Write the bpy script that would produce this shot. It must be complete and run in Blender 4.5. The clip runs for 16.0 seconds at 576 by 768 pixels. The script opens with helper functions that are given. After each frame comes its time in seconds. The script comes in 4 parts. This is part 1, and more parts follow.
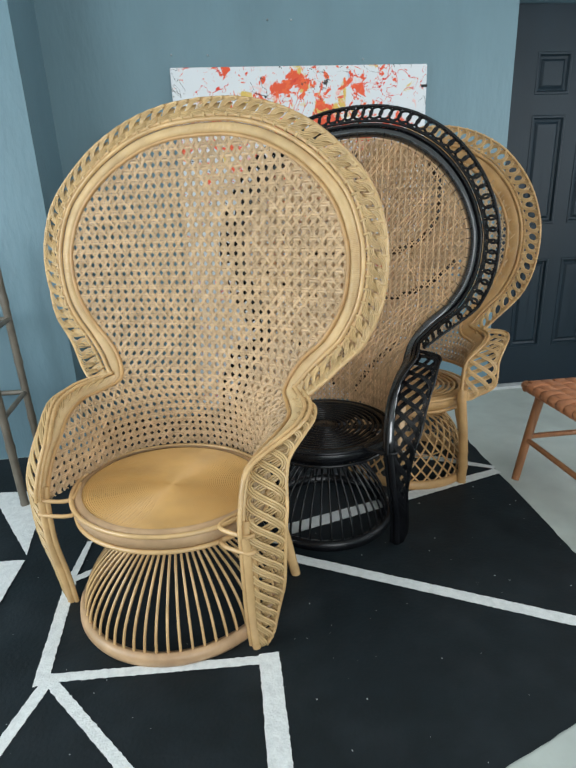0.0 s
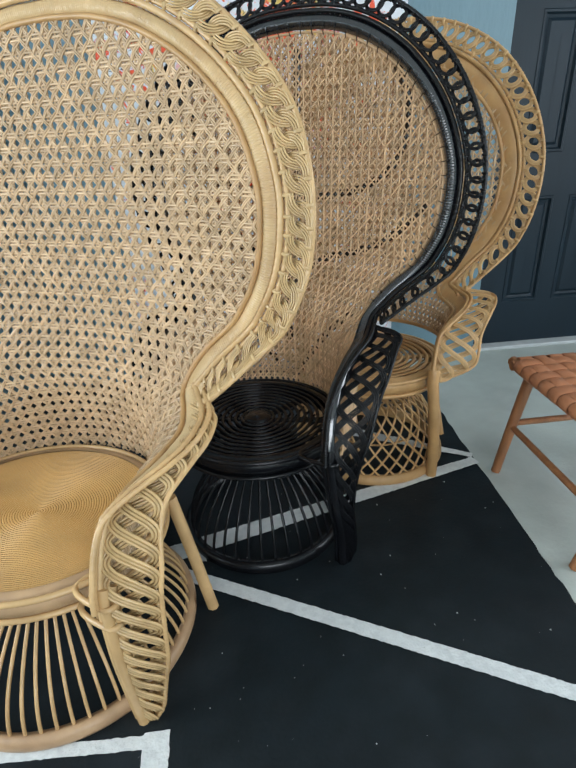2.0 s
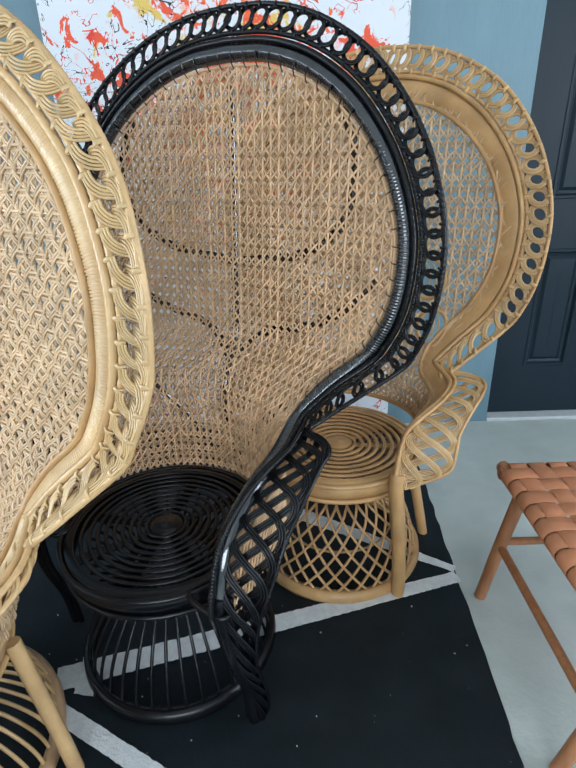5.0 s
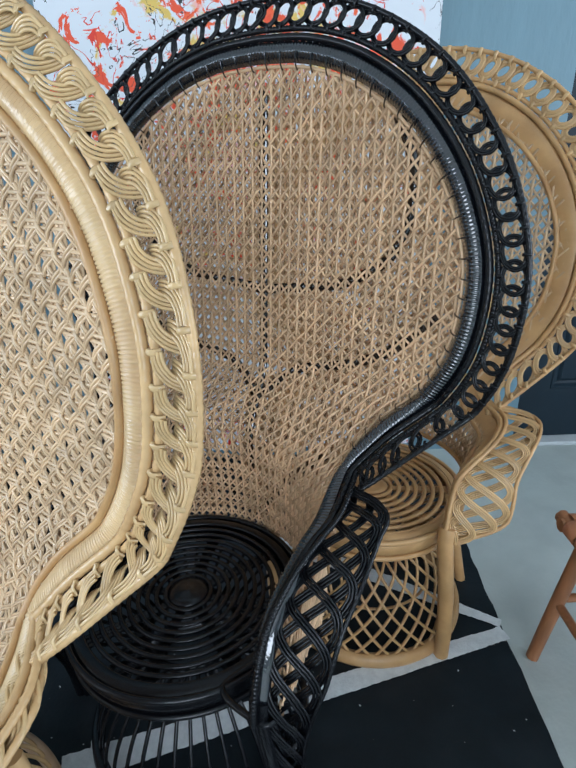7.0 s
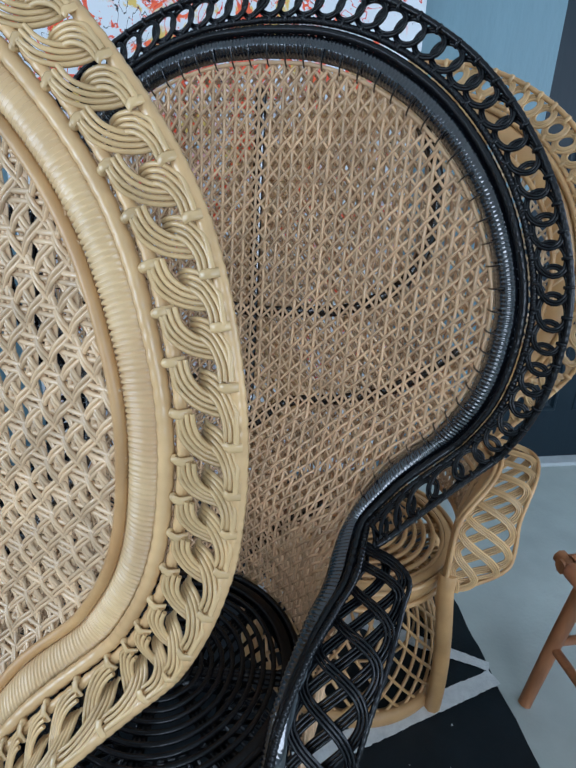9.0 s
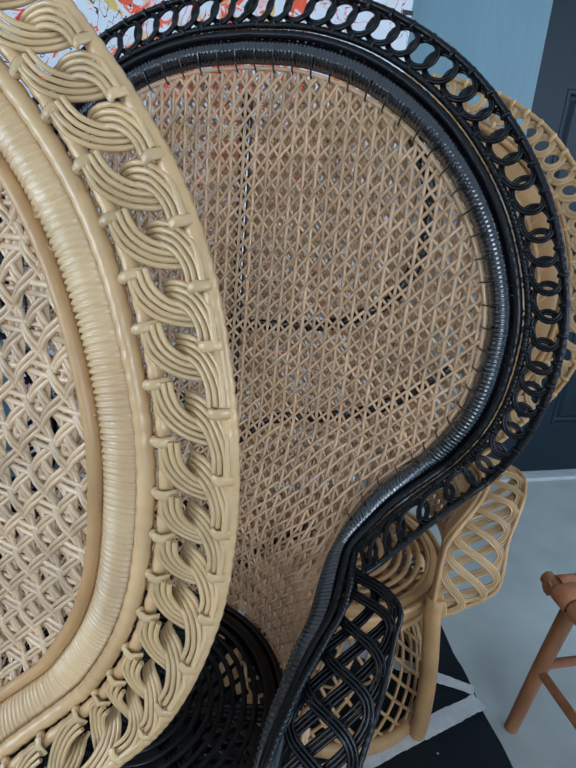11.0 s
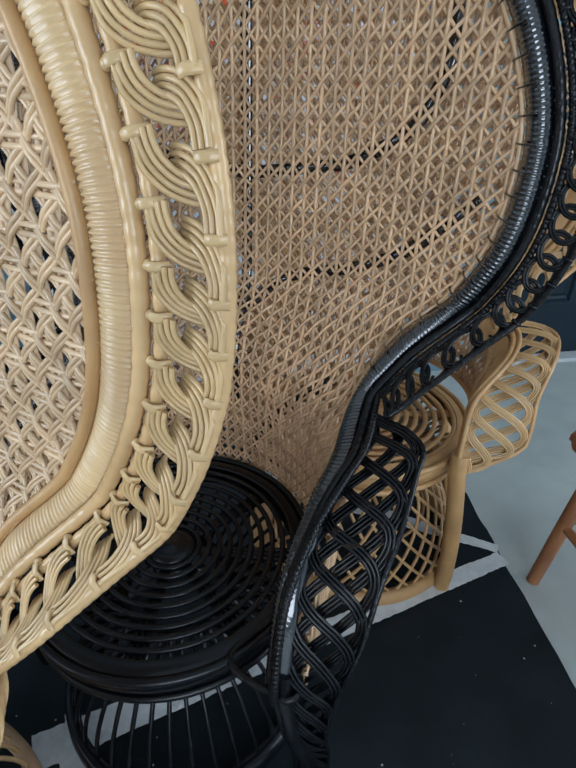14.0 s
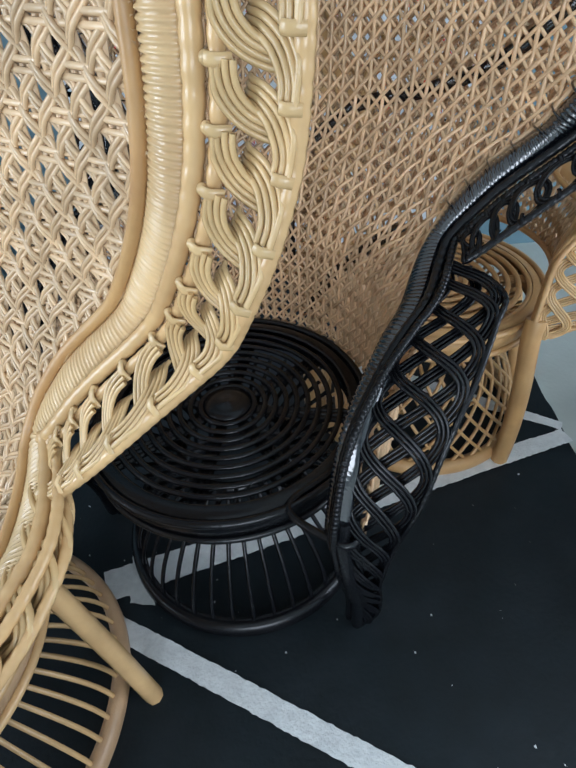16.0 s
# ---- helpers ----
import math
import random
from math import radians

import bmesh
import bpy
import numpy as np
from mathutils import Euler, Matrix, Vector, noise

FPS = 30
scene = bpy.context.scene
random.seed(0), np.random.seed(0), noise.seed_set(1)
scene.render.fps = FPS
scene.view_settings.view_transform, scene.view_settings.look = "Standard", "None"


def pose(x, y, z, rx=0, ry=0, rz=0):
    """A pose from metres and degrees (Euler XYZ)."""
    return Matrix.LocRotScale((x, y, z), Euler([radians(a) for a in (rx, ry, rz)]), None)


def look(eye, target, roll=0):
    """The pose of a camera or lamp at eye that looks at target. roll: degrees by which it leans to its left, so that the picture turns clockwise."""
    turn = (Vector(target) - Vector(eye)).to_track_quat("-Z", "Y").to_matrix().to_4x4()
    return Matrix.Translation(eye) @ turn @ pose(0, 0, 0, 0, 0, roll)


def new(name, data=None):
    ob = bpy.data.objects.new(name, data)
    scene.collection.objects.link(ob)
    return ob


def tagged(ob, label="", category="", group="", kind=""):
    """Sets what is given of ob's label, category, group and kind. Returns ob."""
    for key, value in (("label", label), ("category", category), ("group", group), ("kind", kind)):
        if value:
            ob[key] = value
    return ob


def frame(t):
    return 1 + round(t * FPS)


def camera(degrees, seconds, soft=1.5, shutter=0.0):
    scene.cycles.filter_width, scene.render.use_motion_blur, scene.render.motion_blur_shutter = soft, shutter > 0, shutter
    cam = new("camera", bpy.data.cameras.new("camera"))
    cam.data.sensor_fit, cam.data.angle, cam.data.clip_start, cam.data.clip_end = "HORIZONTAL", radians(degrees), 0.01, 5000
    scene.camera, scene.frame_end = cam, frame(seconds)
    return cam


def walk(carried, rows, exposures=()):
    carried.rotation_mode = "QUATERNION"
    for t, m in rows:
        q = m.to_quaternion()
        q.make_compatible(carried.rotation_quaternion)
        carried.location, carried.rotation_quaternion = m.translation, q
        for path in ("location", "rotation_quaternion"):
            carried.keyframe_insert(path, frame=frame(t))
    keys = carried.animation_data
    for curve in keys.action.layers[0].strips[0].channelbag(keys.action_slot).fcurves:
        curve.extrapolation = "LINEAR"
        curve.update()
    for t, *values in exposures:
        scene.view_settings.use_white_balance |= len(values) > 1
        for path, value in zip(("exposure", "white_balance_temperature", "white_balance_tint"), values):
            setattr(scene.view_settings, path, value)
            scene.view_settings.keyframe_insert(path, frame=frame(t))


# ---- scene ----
cam = camera(58.0, 16.0, soft=2.0)
PATH = [
    (0, (-0.089, 0.238, 1.229), (0.117, 2.118, 0.576), -2.5),
    (0.5, (0.066, 0.237, 1.24), (0.203, 2.108, 0.544), -2.8),
    (1, (0.148, 0.263, 1.25), (0.252, 2.113, 0.495), -3.2),
    (1.5, (0.173, 0.423, 1.22), (0.303, 2.238, 0.389), -3.2),
    (2, (0.203, 0.668, 1.22), (0.391, 2.45, 0.332), -2.5),
    (2.5, (0.294, 0.812, 1.197), (0.47, 2.586, 0.292), -2.4),
    (3, (0.515, 0.941, 1.216), (0.646, 2.724, 0.32), -2.2),
    (3.5, (0.589, 1.02, 1.23), (0.673, 2.817, 0.357), -1.8),
    (4, (0.579, 1.028, 1.239), (0.62, 2.833, 0.379), -1.5),
    (4.5, (0.58, 1.014, 1.258), (0.579, 2.83, 0.419), -1.7),
    (6.8, (0.532, 1.126, 1.301), (0.538, 2.957, 0.497), -1.9),
    (7, (0.471, 1.208, 1.296), (0.51, 3.038, 0.489), -1.5),
    (7.5, (0.392, 1.304, 1.292), (0.501, 3.132, 0.489), -0.8),
    (8, (0.382, 1.336, 1.291), (0.557, 3.162, 0.494), 0.1),
    (8.5, (0.368, 1.351, 1.29), (0.602, 3.176, 0.506), 1.1),
    (11, (0.353, 1.409, 1.281), (0.723, 3.236, 0.555), 3.4),
    (11.5, (0.351, 1.398, 1.284), (0.718, 3.228, 0.563), 3.1),
    (12, (0.358, 1.394, 1.285), (0.719, 3.222, 0.558), 2.7),
    (12.5, (0.377, 1.395, 1.283), (0.716, 3.216, 0.529), 2.3),
    (13, (0.392, 1.408, 1.281), (0.705, 3.208, 0.468), 1.7),
    (13.5, (0.392, 1.428, 1.233), (0.671, 3.174, 0.297), 0.9),
    (14, (0.373, 1.392, 1.174), (0.617, 3.083, 0.135), 0.0),
    (14.5, (0.369, 1.39, 1.121), (0.553, 3.006, -0.043), -1.2),
    (15, (0.37, 1.404, 1.079), (0.499, 2.959, -0.172), -2.2),
    (15.5, (0.367, 1.413, 1.079), (0.449, 2.917, -0.237), -2.9),
    (16, (0.352, 1.404, 1.083), (0.385, 2.871, -0.277), -3.5),
]
walk(cam, [(t, look(eye, target, roll)) for t, eye, target, roll in PATH],
     [(0, -0.2, 6550, 8), (2.5, -0.1, 6200, 8), (4.5, 0.1, 6000, 9), (7, -0.1, 5700, 9), (8.5, -0.27, 5450, 9), (11, -0.43, 5350, 10), (12.5, -0.43, 5350, 10), (14, -0.33, 5700, 10), (16, -0.05, 5850, 10)])

# ---- world and light ----
world = bpy.data.worlds.new("sky")
scene.world = world
world.use_nodes = True
wn = world.node_tree.nodes
sky = wn.new("ShaderNodeTexSky")
sky.sky_type, sky.sun_disc = "NISHITA", False
sky.sun_elevation, sky.sun_rotation = radians(38), radians(200)
world.node_tree.links.new(sky.outputs[0], wn["Background"].inputs[0])
wn["Background"].inputs[1].default_value = 0.1


def lamp(name, m, sx, sy, watts, colour):
    """Sky light in a window opening."""
    d = bpy.data.lights.new(name, "AREA")
    d.shape, d.size, d.size_y, d.energy, d.color = "RECTANGLE", sx, sy, watts, colour
    ob = new(name, d)
    ob.matrix_world = m
    return ob


lamp("window_light_west", look((-2.72, 0.9, 1.55), (0.6, 1.6, 0.7)), 1.9, 1.6, 88, (0.86, 0.94, 1.0))
lamp("window_light_south", look((0.6, -2.22, 1.55), (0.6, 2.0, 0.8)), 2.2, 1.6, 84, (0.93, 0.97, 1.0))
lamp("window_light_east", look((3.12, 1.2, 1.55), (1.0, 2.4, 0.9)), 1.5, 1.6, 46, (0.92, 0.96, 1.0))


# ---- materials ----
def mat(name, colour, rough=0.5, metal=0.0, vary=0.15, scale=20.0, bump=0.1, bump_scale=200.0, stretch=(1, 1, 1), rnd=0.0, stain=0.0, stain_scale=3.0, coat=0.0, spec=0.5, dark=None):
    m = bpy.data.materials.new(name)
    m.use_nodes = True
    n, l = m.node_tree.nodes, m.node_tree.links
    b = n["Principled BSDF"]
    b.inputs["Roughness"].default_value, b.inputs["Metallic"].default_value = rough, metal
    b.inputs["Coat Weight"].default_value = coat
    b.inputs["Coat Roughness"].default_value = 0.15
    b.inputs["Specular IOR Level"].default_value = spec
    tc, mp = n.new("ShaderNodeTexCoord"), n.new("ShaderNodeMapping")
    mp.inputs["Scale"].default_value = stretch
    l.new(tc.outputs["Object"], mp.inputs["Vector"])
    t1 = n.new("ShaderNodeTexNoise")
    t1.inputs["Scale"].default_value, t1.inputs["Detail"].default_value = scale, 6
    l.new(mp.outputs[0], t1.inputs["Vector"])
    ramp = n.new("ShaderNodeMapRange")
    ramp.inputs["From Min"].default_value, ramp.inputs["From Max"].default_value = 0.3, 0.7
    ramp.inputs["To Min"].default_value, ramp.inputs["To Max"].default_value = 1 - vary, 1 + vary
    l.new(t1.outputs["Fac"], ramp.inputs["Value"])
    val = ramp.outputs[0]
    if rnd:
        gi = n.new("ShaderNodeNewGeometry")
        r2 = n.new("ShaderNodeMapRange")
        r2.inputs["To Min"].default_value, r2.inputs["To Max"].default_value = 1 - rnd, 1 + rnd
        l.new(gi.outputs["Random Per Island"], r2.inputs["Value"])
        mu = n.new("ShaderNodeMath")
        mu.operation = "MULTIPLY"
        l.new(val, mu.inputs[0])
        l.new(r2.outputs[0], mu.inputs[1])
        val = mu.outputs[0]
    mix = n.new("ShaderNodeVectorMath")
    mix.operation = "SCALE"
    mix.inputs[0].default_value = colour
    l.new(val, mix.inputs["Scale"])
    out = mix.outputs[0]
    if stain:
        t2 = n.new("ShaderNodeTexNoise")
        t2.inputs["Scale"].default_value, t2.inputs["Detail"].default_value = stain_scale, 8
        l.new(tc.outputs["Object"], t2.inputs["Vector"])
        r3 = n.new("ShaderNodeMapRange")
        r3.inputs["From Min"].default_value, r3.inputs["From Max"].default_value = 0.48, 0.72
        r3.inputs["To Max"].default_value = stain
        l.new(t2.outputs["Fac"], r3.inputs["Value"])
        mx = n.new("ShaderNodeMix")
        mx.data_type = "RGBA"
        l.new(r3.outputs[0], mx.inputs["Factor"])
        l.new(out, mx.inputs[6])
        mx.inputs[7].default_value = (*(dark or [c * 0.45 for c in colour]), 1)
        out = mx.outputs[2]
    l.new(out, b.inputs["Base Color"])
    if bump:
        t3 = n.new("ShaderNodeTexNoise")
        t3.inputs["Scale"].default_value, t3.inputs["Detail"].default_value = bump_scale, 4
        l.new(mp.outputs[0], t3.inputs["Vector"])
        bp = n.new("ShaderNodeBump")
        bp.inputs["Strength"].default_value, bp.inputs["Distance"].default_value = bump, 0.004
        l.new(t3.outputs["Fac"], bp.inputs["Height"])
        l.new(bp.outputs[0], b.inputs["Normal"])
    return m


RATTAN = mat("rattan_peel", (0.56, 0.365, 0.17), 0.24, vary=0.16, scale=14, bump=0.06, bump_scale=160, rnd=0.14, stain=0.35, stain_scale=9, dark=(0.38, 0.21, 0.09), spec=0.5)
BRAID = mat("rattan_braid", (0.53, 0.365, 0.175), 0.22, vary=0.14, scale=18, bump=0.05, bump_scale=220, rnd=0.13, stain=0.25, stain_scale=12, dark=(0.44, 0.26, 0.11))
WRAP = mat("rattan_wrapping", (0.60, 0.42, 0.215), 0.22, vary=0.16, scale=10, bump=0.08, bump_scale=260, stain=0.55, stain_scale=7, dark=(0.42, 0.24, 0.11))
CANE = mat("cane_core", (0.55, 0.385, 0.225), 0.24, vary=0.14, scale=16, bump=0.1, bump_scale=200, rnd=0.16)
CANE_TAN = mat("cane_core_tan", (0.69, 0.46, 0.265), 0.24, vary=0.14, scale=16, bump=0.1, bump_scale=200, rnd=0.16)
HONEY = mat("rattan_honey", (0.47, 0.28, 0.115), 0.38, vary=0.16, scale=14, bump=0.15, bump_scale=160, rnd=0.12, stain=0.45, stain_scale=8, dark=(0.30, 0.13, 0.04))
SEAT = mat("rattan_seat_coil", (0.60, 0.35, 0.12), 0.40, vary=0.12, scale=12, bump=0.15, bump_scale=240, stain=0.25, stain_scale=6, dark=(0.40, 0.20, 0.05))
SEATWRAP = mat("rattan_worn_wrapping", (0.48, 0.31, 0.17), 0.38, vary=0.2, scale=12, bump=0.2, bump_scale=260, stain=0.5, stain_scale=9, dark=(0.27, 0.155, 0.085))
BLACK = mat("black_lacquered_rattan", (0.005, 0.0065, 0.0095), 0.09, vary=0.3, scale=20, bump=0.03, bump_scale=200, rnd=0.2, coat=1.0, spec=0.9)
BLACKDULL = mat("black_painted_rattan", (0.0045, 0.005, 0.0065), 0.27, vary=0.3, scale=20, bump=0.05, bump_scale=200, rnd=0.2, spec=0.36)
WALL = mat("blue_grey_wall_paint", (0.135, 0.228, 0.272), 0.50, vary=0.07, scale=5, bump=0.7, bump_scale=38, stretch=(1, 1, 0.35), stain=0.18, stain_scale=2.2, dark=(0.105, 0.18, 0.22))
CEIL = mat("white_ceiling_paint", (0.72, 0.73, 0.72), 0.7, vary=0.04, bump=0.1)
PLAIN = mat("pale_wall_paint", (0.55, 0.60, 0.62), 0.65, vary=0.05, bump=0.15, bump_scale=40)
DOOR = mat("slate_door_paint", (0.007, 0.017, 0.026), 0.5, vary=0.12, scale=8, bump=0.15, bump_scale=60, stretch=(1, 1, 0.2), spec=0.28)
TRIM = mat("pale_trim_paint", (0.50, 0.53, 0.53), 0.55, vary=0.08, bump=0.15)
CONCRETE = mat("painted_concrete", (0.45, 0.495, 0.46), 0.5, vary=0.07, scale=7, bump=0.3, bump_scale=70, stain=0.4, stain_scale=4.5, dark=(0.30, 0.32, 0.31))
BLACKFLOOR = mat("black_floor_paint", (0.0055, 0.0100, 0.0128), 0.55, vary=0.25, scale=9, bump=0.35, bump_scale=90, stain=0.5, stain_scale=5, dark=(0.018, 0.025, 0.030), spec=0.28)
WHITELINE = mat("white_line_paint", (0.66, 0.68, 0.67), 0.6, vary=0.08, scale=60, bump=0.6, bump_scale=150, stain=0.35, stain_scale=40, dark=(0.42, 0.44, 0.45))
LEATHER = mat("tan_leather", (0.46, 0.185, 0.085), 0.5, vary=0.16, scale=14, bump=0.3, bump_scale=180, rnd=0.12, stain=0.3, stain_scale=8)
TEAK = mat("oiled_wood", (0.34, 0.145, 0.06), 0.42, vary=0.25, scale=9, bump=0.15, bump_scale=60, stretch=(6, 6, 0.8), rnd=0.12, stain=0.3, stain_scale=6)
CANVAS_EDGE = mat("canvas_edge", (0.75, 0.76, 0.76), 0.7, vary=0.05, bump=0.3, bump_scale=300)
STEEL = mat("nail_steel", (0.35, 0.38, 0.40), 0.4, metal=0.8, vary=0.1)


def painting_material():
    """White canvas with thrown orange-red, yellow and black paint."""
    m = bpy.data.materials.new("splatter_canvas")
    m.use_nodes = True
    n, l = m.node_tree.nodes, m.node_tree.links
    b = n["Principled BSDF"]
    b.inputs["Roughness"].default_value = 0.5
    tc = n.new("ShaderNodeTexCoord")
    col = None
    layers = [((0.66, 0.69, 0.72), None, 0, 0, 0, 0),
              ((0.66, 0.46, 0.10), 6.0, 0.60, 0.63, 3.1, 0.8),
              ((0.80, 0.42, 0.38), 8.0, 0.60, 0.68, 15.3, 1.0),
              ((0.72, 0.075, 0.018), 9.5, 0.565, 0.58, 8.2, 1.1),
              ((0.78, 0.11, 0.025), 16.0, 0.62, 0.635, 4.7, 0.7),
              ((0.72, 0.09, 0.02), 42.0, 0.65, 0.67, 1.9, 0.3),
              ((0.40, 0.55, 0.66), 9.0, 0.69, 0.71, 6.6, 0.6),
              ((0.015, 0.015, 0.02), 14.0, 0.70, 0.71, 12.4, 1.2)]
    for c, sc, lo, hi, off, dist in layers:
        if sc is None:
            rgb = n.new("ShaderNodeRGB")
            rgb.outputs[0].default_value = (*c, 1)
            col = rgb.outputs[0]
            continue
        mp = n.new("ShaderNodeMapping")
        mp.inputs["Location"].default_value = (off, off * 0.7, off * 1.3)
        l.new(tc.outputs["Object"], mp.inputs["Vector"])
        t = n.new("ShaderNodeTexNoise")
        t.inputs["Scale"].default_value, t.inputs["Detail"].default_value, t.inputs["Distortion"].default_value = sc, 7, dist
        t.inputs["Roughness"].default_value = 0.62
        l.new(mp.outputs[0], t.inputs["Vector"])
        r = n.new("ShaderNodeMapRange")
        r.inputs["From Min"].default_value, r.inputs["From Max"].default_value = lo, hi
        away = n.new("ShaderNodeVectorMath")
        away.operation = "DISTANCE"
        away.inputs[1].default_value = (0.42, 3.3, 1.55)
        l.new(tc.outputs["Object"], away.inputs[0])
        thin = n.new("ShaderNodeMath")
        thin.operation = "MULTIPLY_ADD"
        thin.inputs[1].default_value = -0.16
        l.new(away.outputs["Value"], thin.inputs[0])
        l.new(t.outputs["Fac"], thin.inputs[2])
        rise = n.new("ShaderNodeMath")
        rise.operation = "ADD"
        rise.inputs[1].default_value = 0.075
        l.new(thin.outputs[0], rise.inputs[0])
        l.new(rise.outputs[0], r.inputs["Value"])
        mx = n.new("ShaderNodeMix")
        mx.data_type = "RGBA"
        l.new(r.outputs[0], mx.inputs["Factor"])
        l.new(col, mx.inputs[6])
        mx.inputs[7].default_value = (*c, 1)
        col = mx.outputs[2]
    for c, sc, width, off in (((0.62, 0.03, 0.01), 4.5, 0.016, 2.0), ((0.02, 0.02, 0.02), 4.0, 0.009, 7.0)):
        mp = n.new("ShaderNodeMapping")
        mp.inputs["Location"].default_value = (off, off, off)
        l.new(tc.outputs["Object"], mp.inputs["Vector"])
        t = n.new("ShaderNodeTexNoise")
        t.inputs["Scale"].default_value, t.inputs["Detail"].default_value, t.inputs["Distortion"].default_value = sc, 3, 2.6
        l.new(mp.outputs[0], t.inputs["Vector"])
        sub = n.new("ShaderNodeMath")
        sub.operation = "SUBTRACT"
        sub.inputs[1].default_value = 0.5
        l.new(t.outputs["Fac"], sub.inputs[0])
        ab = n.new("ShaderNodeMath")
        ab.operation = "ABSOLUTE"
        l.new(sub.outputs[0], ab.inputs[0])
        lt = n.new("ShaderNodeMath")
        lt.operation = "LESS_THAN"
        lt.inputs[1].default_value = width * 0.5
        l.new(ab.outputs[0], lt.inputs[0])
        t2 = n.new("ShaderNodeTexNoise")
        t2.inputs["Scale"].default_value = 4.0
        l.new(mp.outputs[0], t2.inputs["Vector"])
        gt = n.new("ShaderNodeMath")
        gt.operation = "GREATER_THAN"
        gt.inputs[1].default_value = 0.52
        l.new(t2.outputs["Fac"], gt.inputs[0])
        an = n.new("ShaderNodeMath")
        an.operation = "MULTIPLY"
        l.new(lt.outputs[0], an.inputs[0])
        l.new(gt.outputs[0], an.inputs[1])
        mx = n.new("ShaderNodeMix")
        mx.data_type = "RGBA"
        l.new(an.outputs[0], mx.inputs["Factor"])
        l.new(col, mx.inputs[6])
        mx.inputs[7].default_value = (*c, 1)
        col = mx.outputs[2]
    l.new(col, b.inputs["Base Color"])
    bp = n.new("ShaderNodeBump")
    bp.inputs["Strength"].default_value, bp.inputs["Distance"].default_value = 0.3, 0.003
    l.new(t.outputs["Fac"], bp.inputs["Height"])
    l.new(bp.outputs[0], b.inputs["Normal"])
    return m


PAINTING = painting_material()


# ---- mesh helpers ----
class Soup:
    """Vertices and faces gathered for one mesh."""

    def __init__(self):
        self.v, self.f, self.count = [], [], 0

    def add(self, verts, faces):
        verts = np.asarray(verts, float).reshape(-1, 3)
        self.v.append(verts)
        self.f.append(np.asarray(faces, int) + self.count)
        self.count += len(verts)

    def mesh(self, name, material, smooth=True):
        me = bpy.data.meshes.new(name)
        if self.count:
            v, f = np.vstack(self.v), np.vstack(self.f)
            me.from_pydata(v.tolist(), [], f.tolist())
            if smooth:
                me.polygons.foreach_set("use_smooth", [True] * len(me.polygons))
        me.materials.append(material)
        me.update()
        return me


def part(name, shape, material, parent=None, label="", smooth=True, kind=""):
    """One mesh object from a Soup or bmesh, under its thing or part."""
    if isinstance(shape, Soup):
        me = shape.mesh(name, material, smooth)
    else:
        me = bpy.data.meshes.new(name)
        shape.to_mesh(me)
        shape.free()
        me.materials.append(material)
        if smooth:
            me.polygons.foreach_set("use_smooth", [True] * len(me.polygons))
    ob = new(name, me)
    if parent is not None:
        ob.parent = parent
    return tagged(ob, label=label, kind=kind)


def thing(name, label, category, m=None, group="", kind=""):
    ob = tagged(new(name), label, category, group, kind)
    ob.empty_display_size = 0.1
    if m is not None:
        ob.matrix_world = m
    return ob


def unit(a):
    return a / np.maximum(np.linalg.norm(a, axis=-1, keepdims=True), 1e-9)


def frames(p, up):
    t = unit(np.gradient(p, axis=0))
    up = np.broadcast_to(np.asarray(up, float), p.shape)
    s = unit(np.cross(t, up))
    return t, s, np.cross(s, t)


def tube(sp, p, r, sides=6, up=(0, 1, 0.01), closed=False, caps=True, flat=1.0):
    """A rod along the points p; flat squeezes it along up."""
    p = np.asarray(p, float)
    n = len(p)
    if n < 2:
        return
    if closed:
        q = np.vstack([p[-1:], p, p[:1]])
        up = np.asarray(up, float)
        if up.ndim == 2:
            up = np.vstack([up[-1:], up, up[:1]])
        t, s, u = frames(q, up)
        s, u = s[1:-1], u[1:-1]
    else:
        t, s, u = frames(p, up)
    r = np.broadcast_to(np.asarray(r, float), (n,))
    a = np.arange(sides) * 2 * np.pi / sides + np.pi / sides
    ring = (np.cos(a)[None, :, None] * s[:, None] + np.sin(a)[None, :, None] * u[:, None] * flat) * r[:, None, None] + p[:, None]
    i = np.arange(n if closed else n - 1)
    j = np.arange(sides)
    I, J = np.meshgrid(i, j, indexing="ij")
    I2, J2 = (I + 1) % n, (J + 1) % sides
    f = np.stack([I * sides + J, I2 * sides + J, I2 * sides + J2, I * sides + J2], -1).reshape(-1, 4)
    sp.add(ring, f)
    if caps and not closed:
        for e in (0, n - 1):
            if sides == 6:
                sp.add(ring[e], [[0, 1, 2, 3], [0, 3, 4, 5]])
            elif sides == 4:
                sp.add(ring[e], [[0, 1, 2, 3]])
            elif sides == 8:
                sp.add(ring[e], [[0, 1, 2, 3], [0, 3, 4, 7], [4, 5, 6, 7]])


def sheet(sp, grid, closed=False):
    """A quad sheet over grid[i, j]."""
    a, b = grid.shape[:2]
    i = np.arange(a if closed else a - 1)
    I, J = np.meshgrid(i, np.arange(b - 1), indexing="ij")
    I2 = (I + 1) % a
    sp.add(grid, np.stack([I * b + J, I2 * b + J, I2 * b + J + 1, I * b + J + 1], -1).reshape(-1, 4))


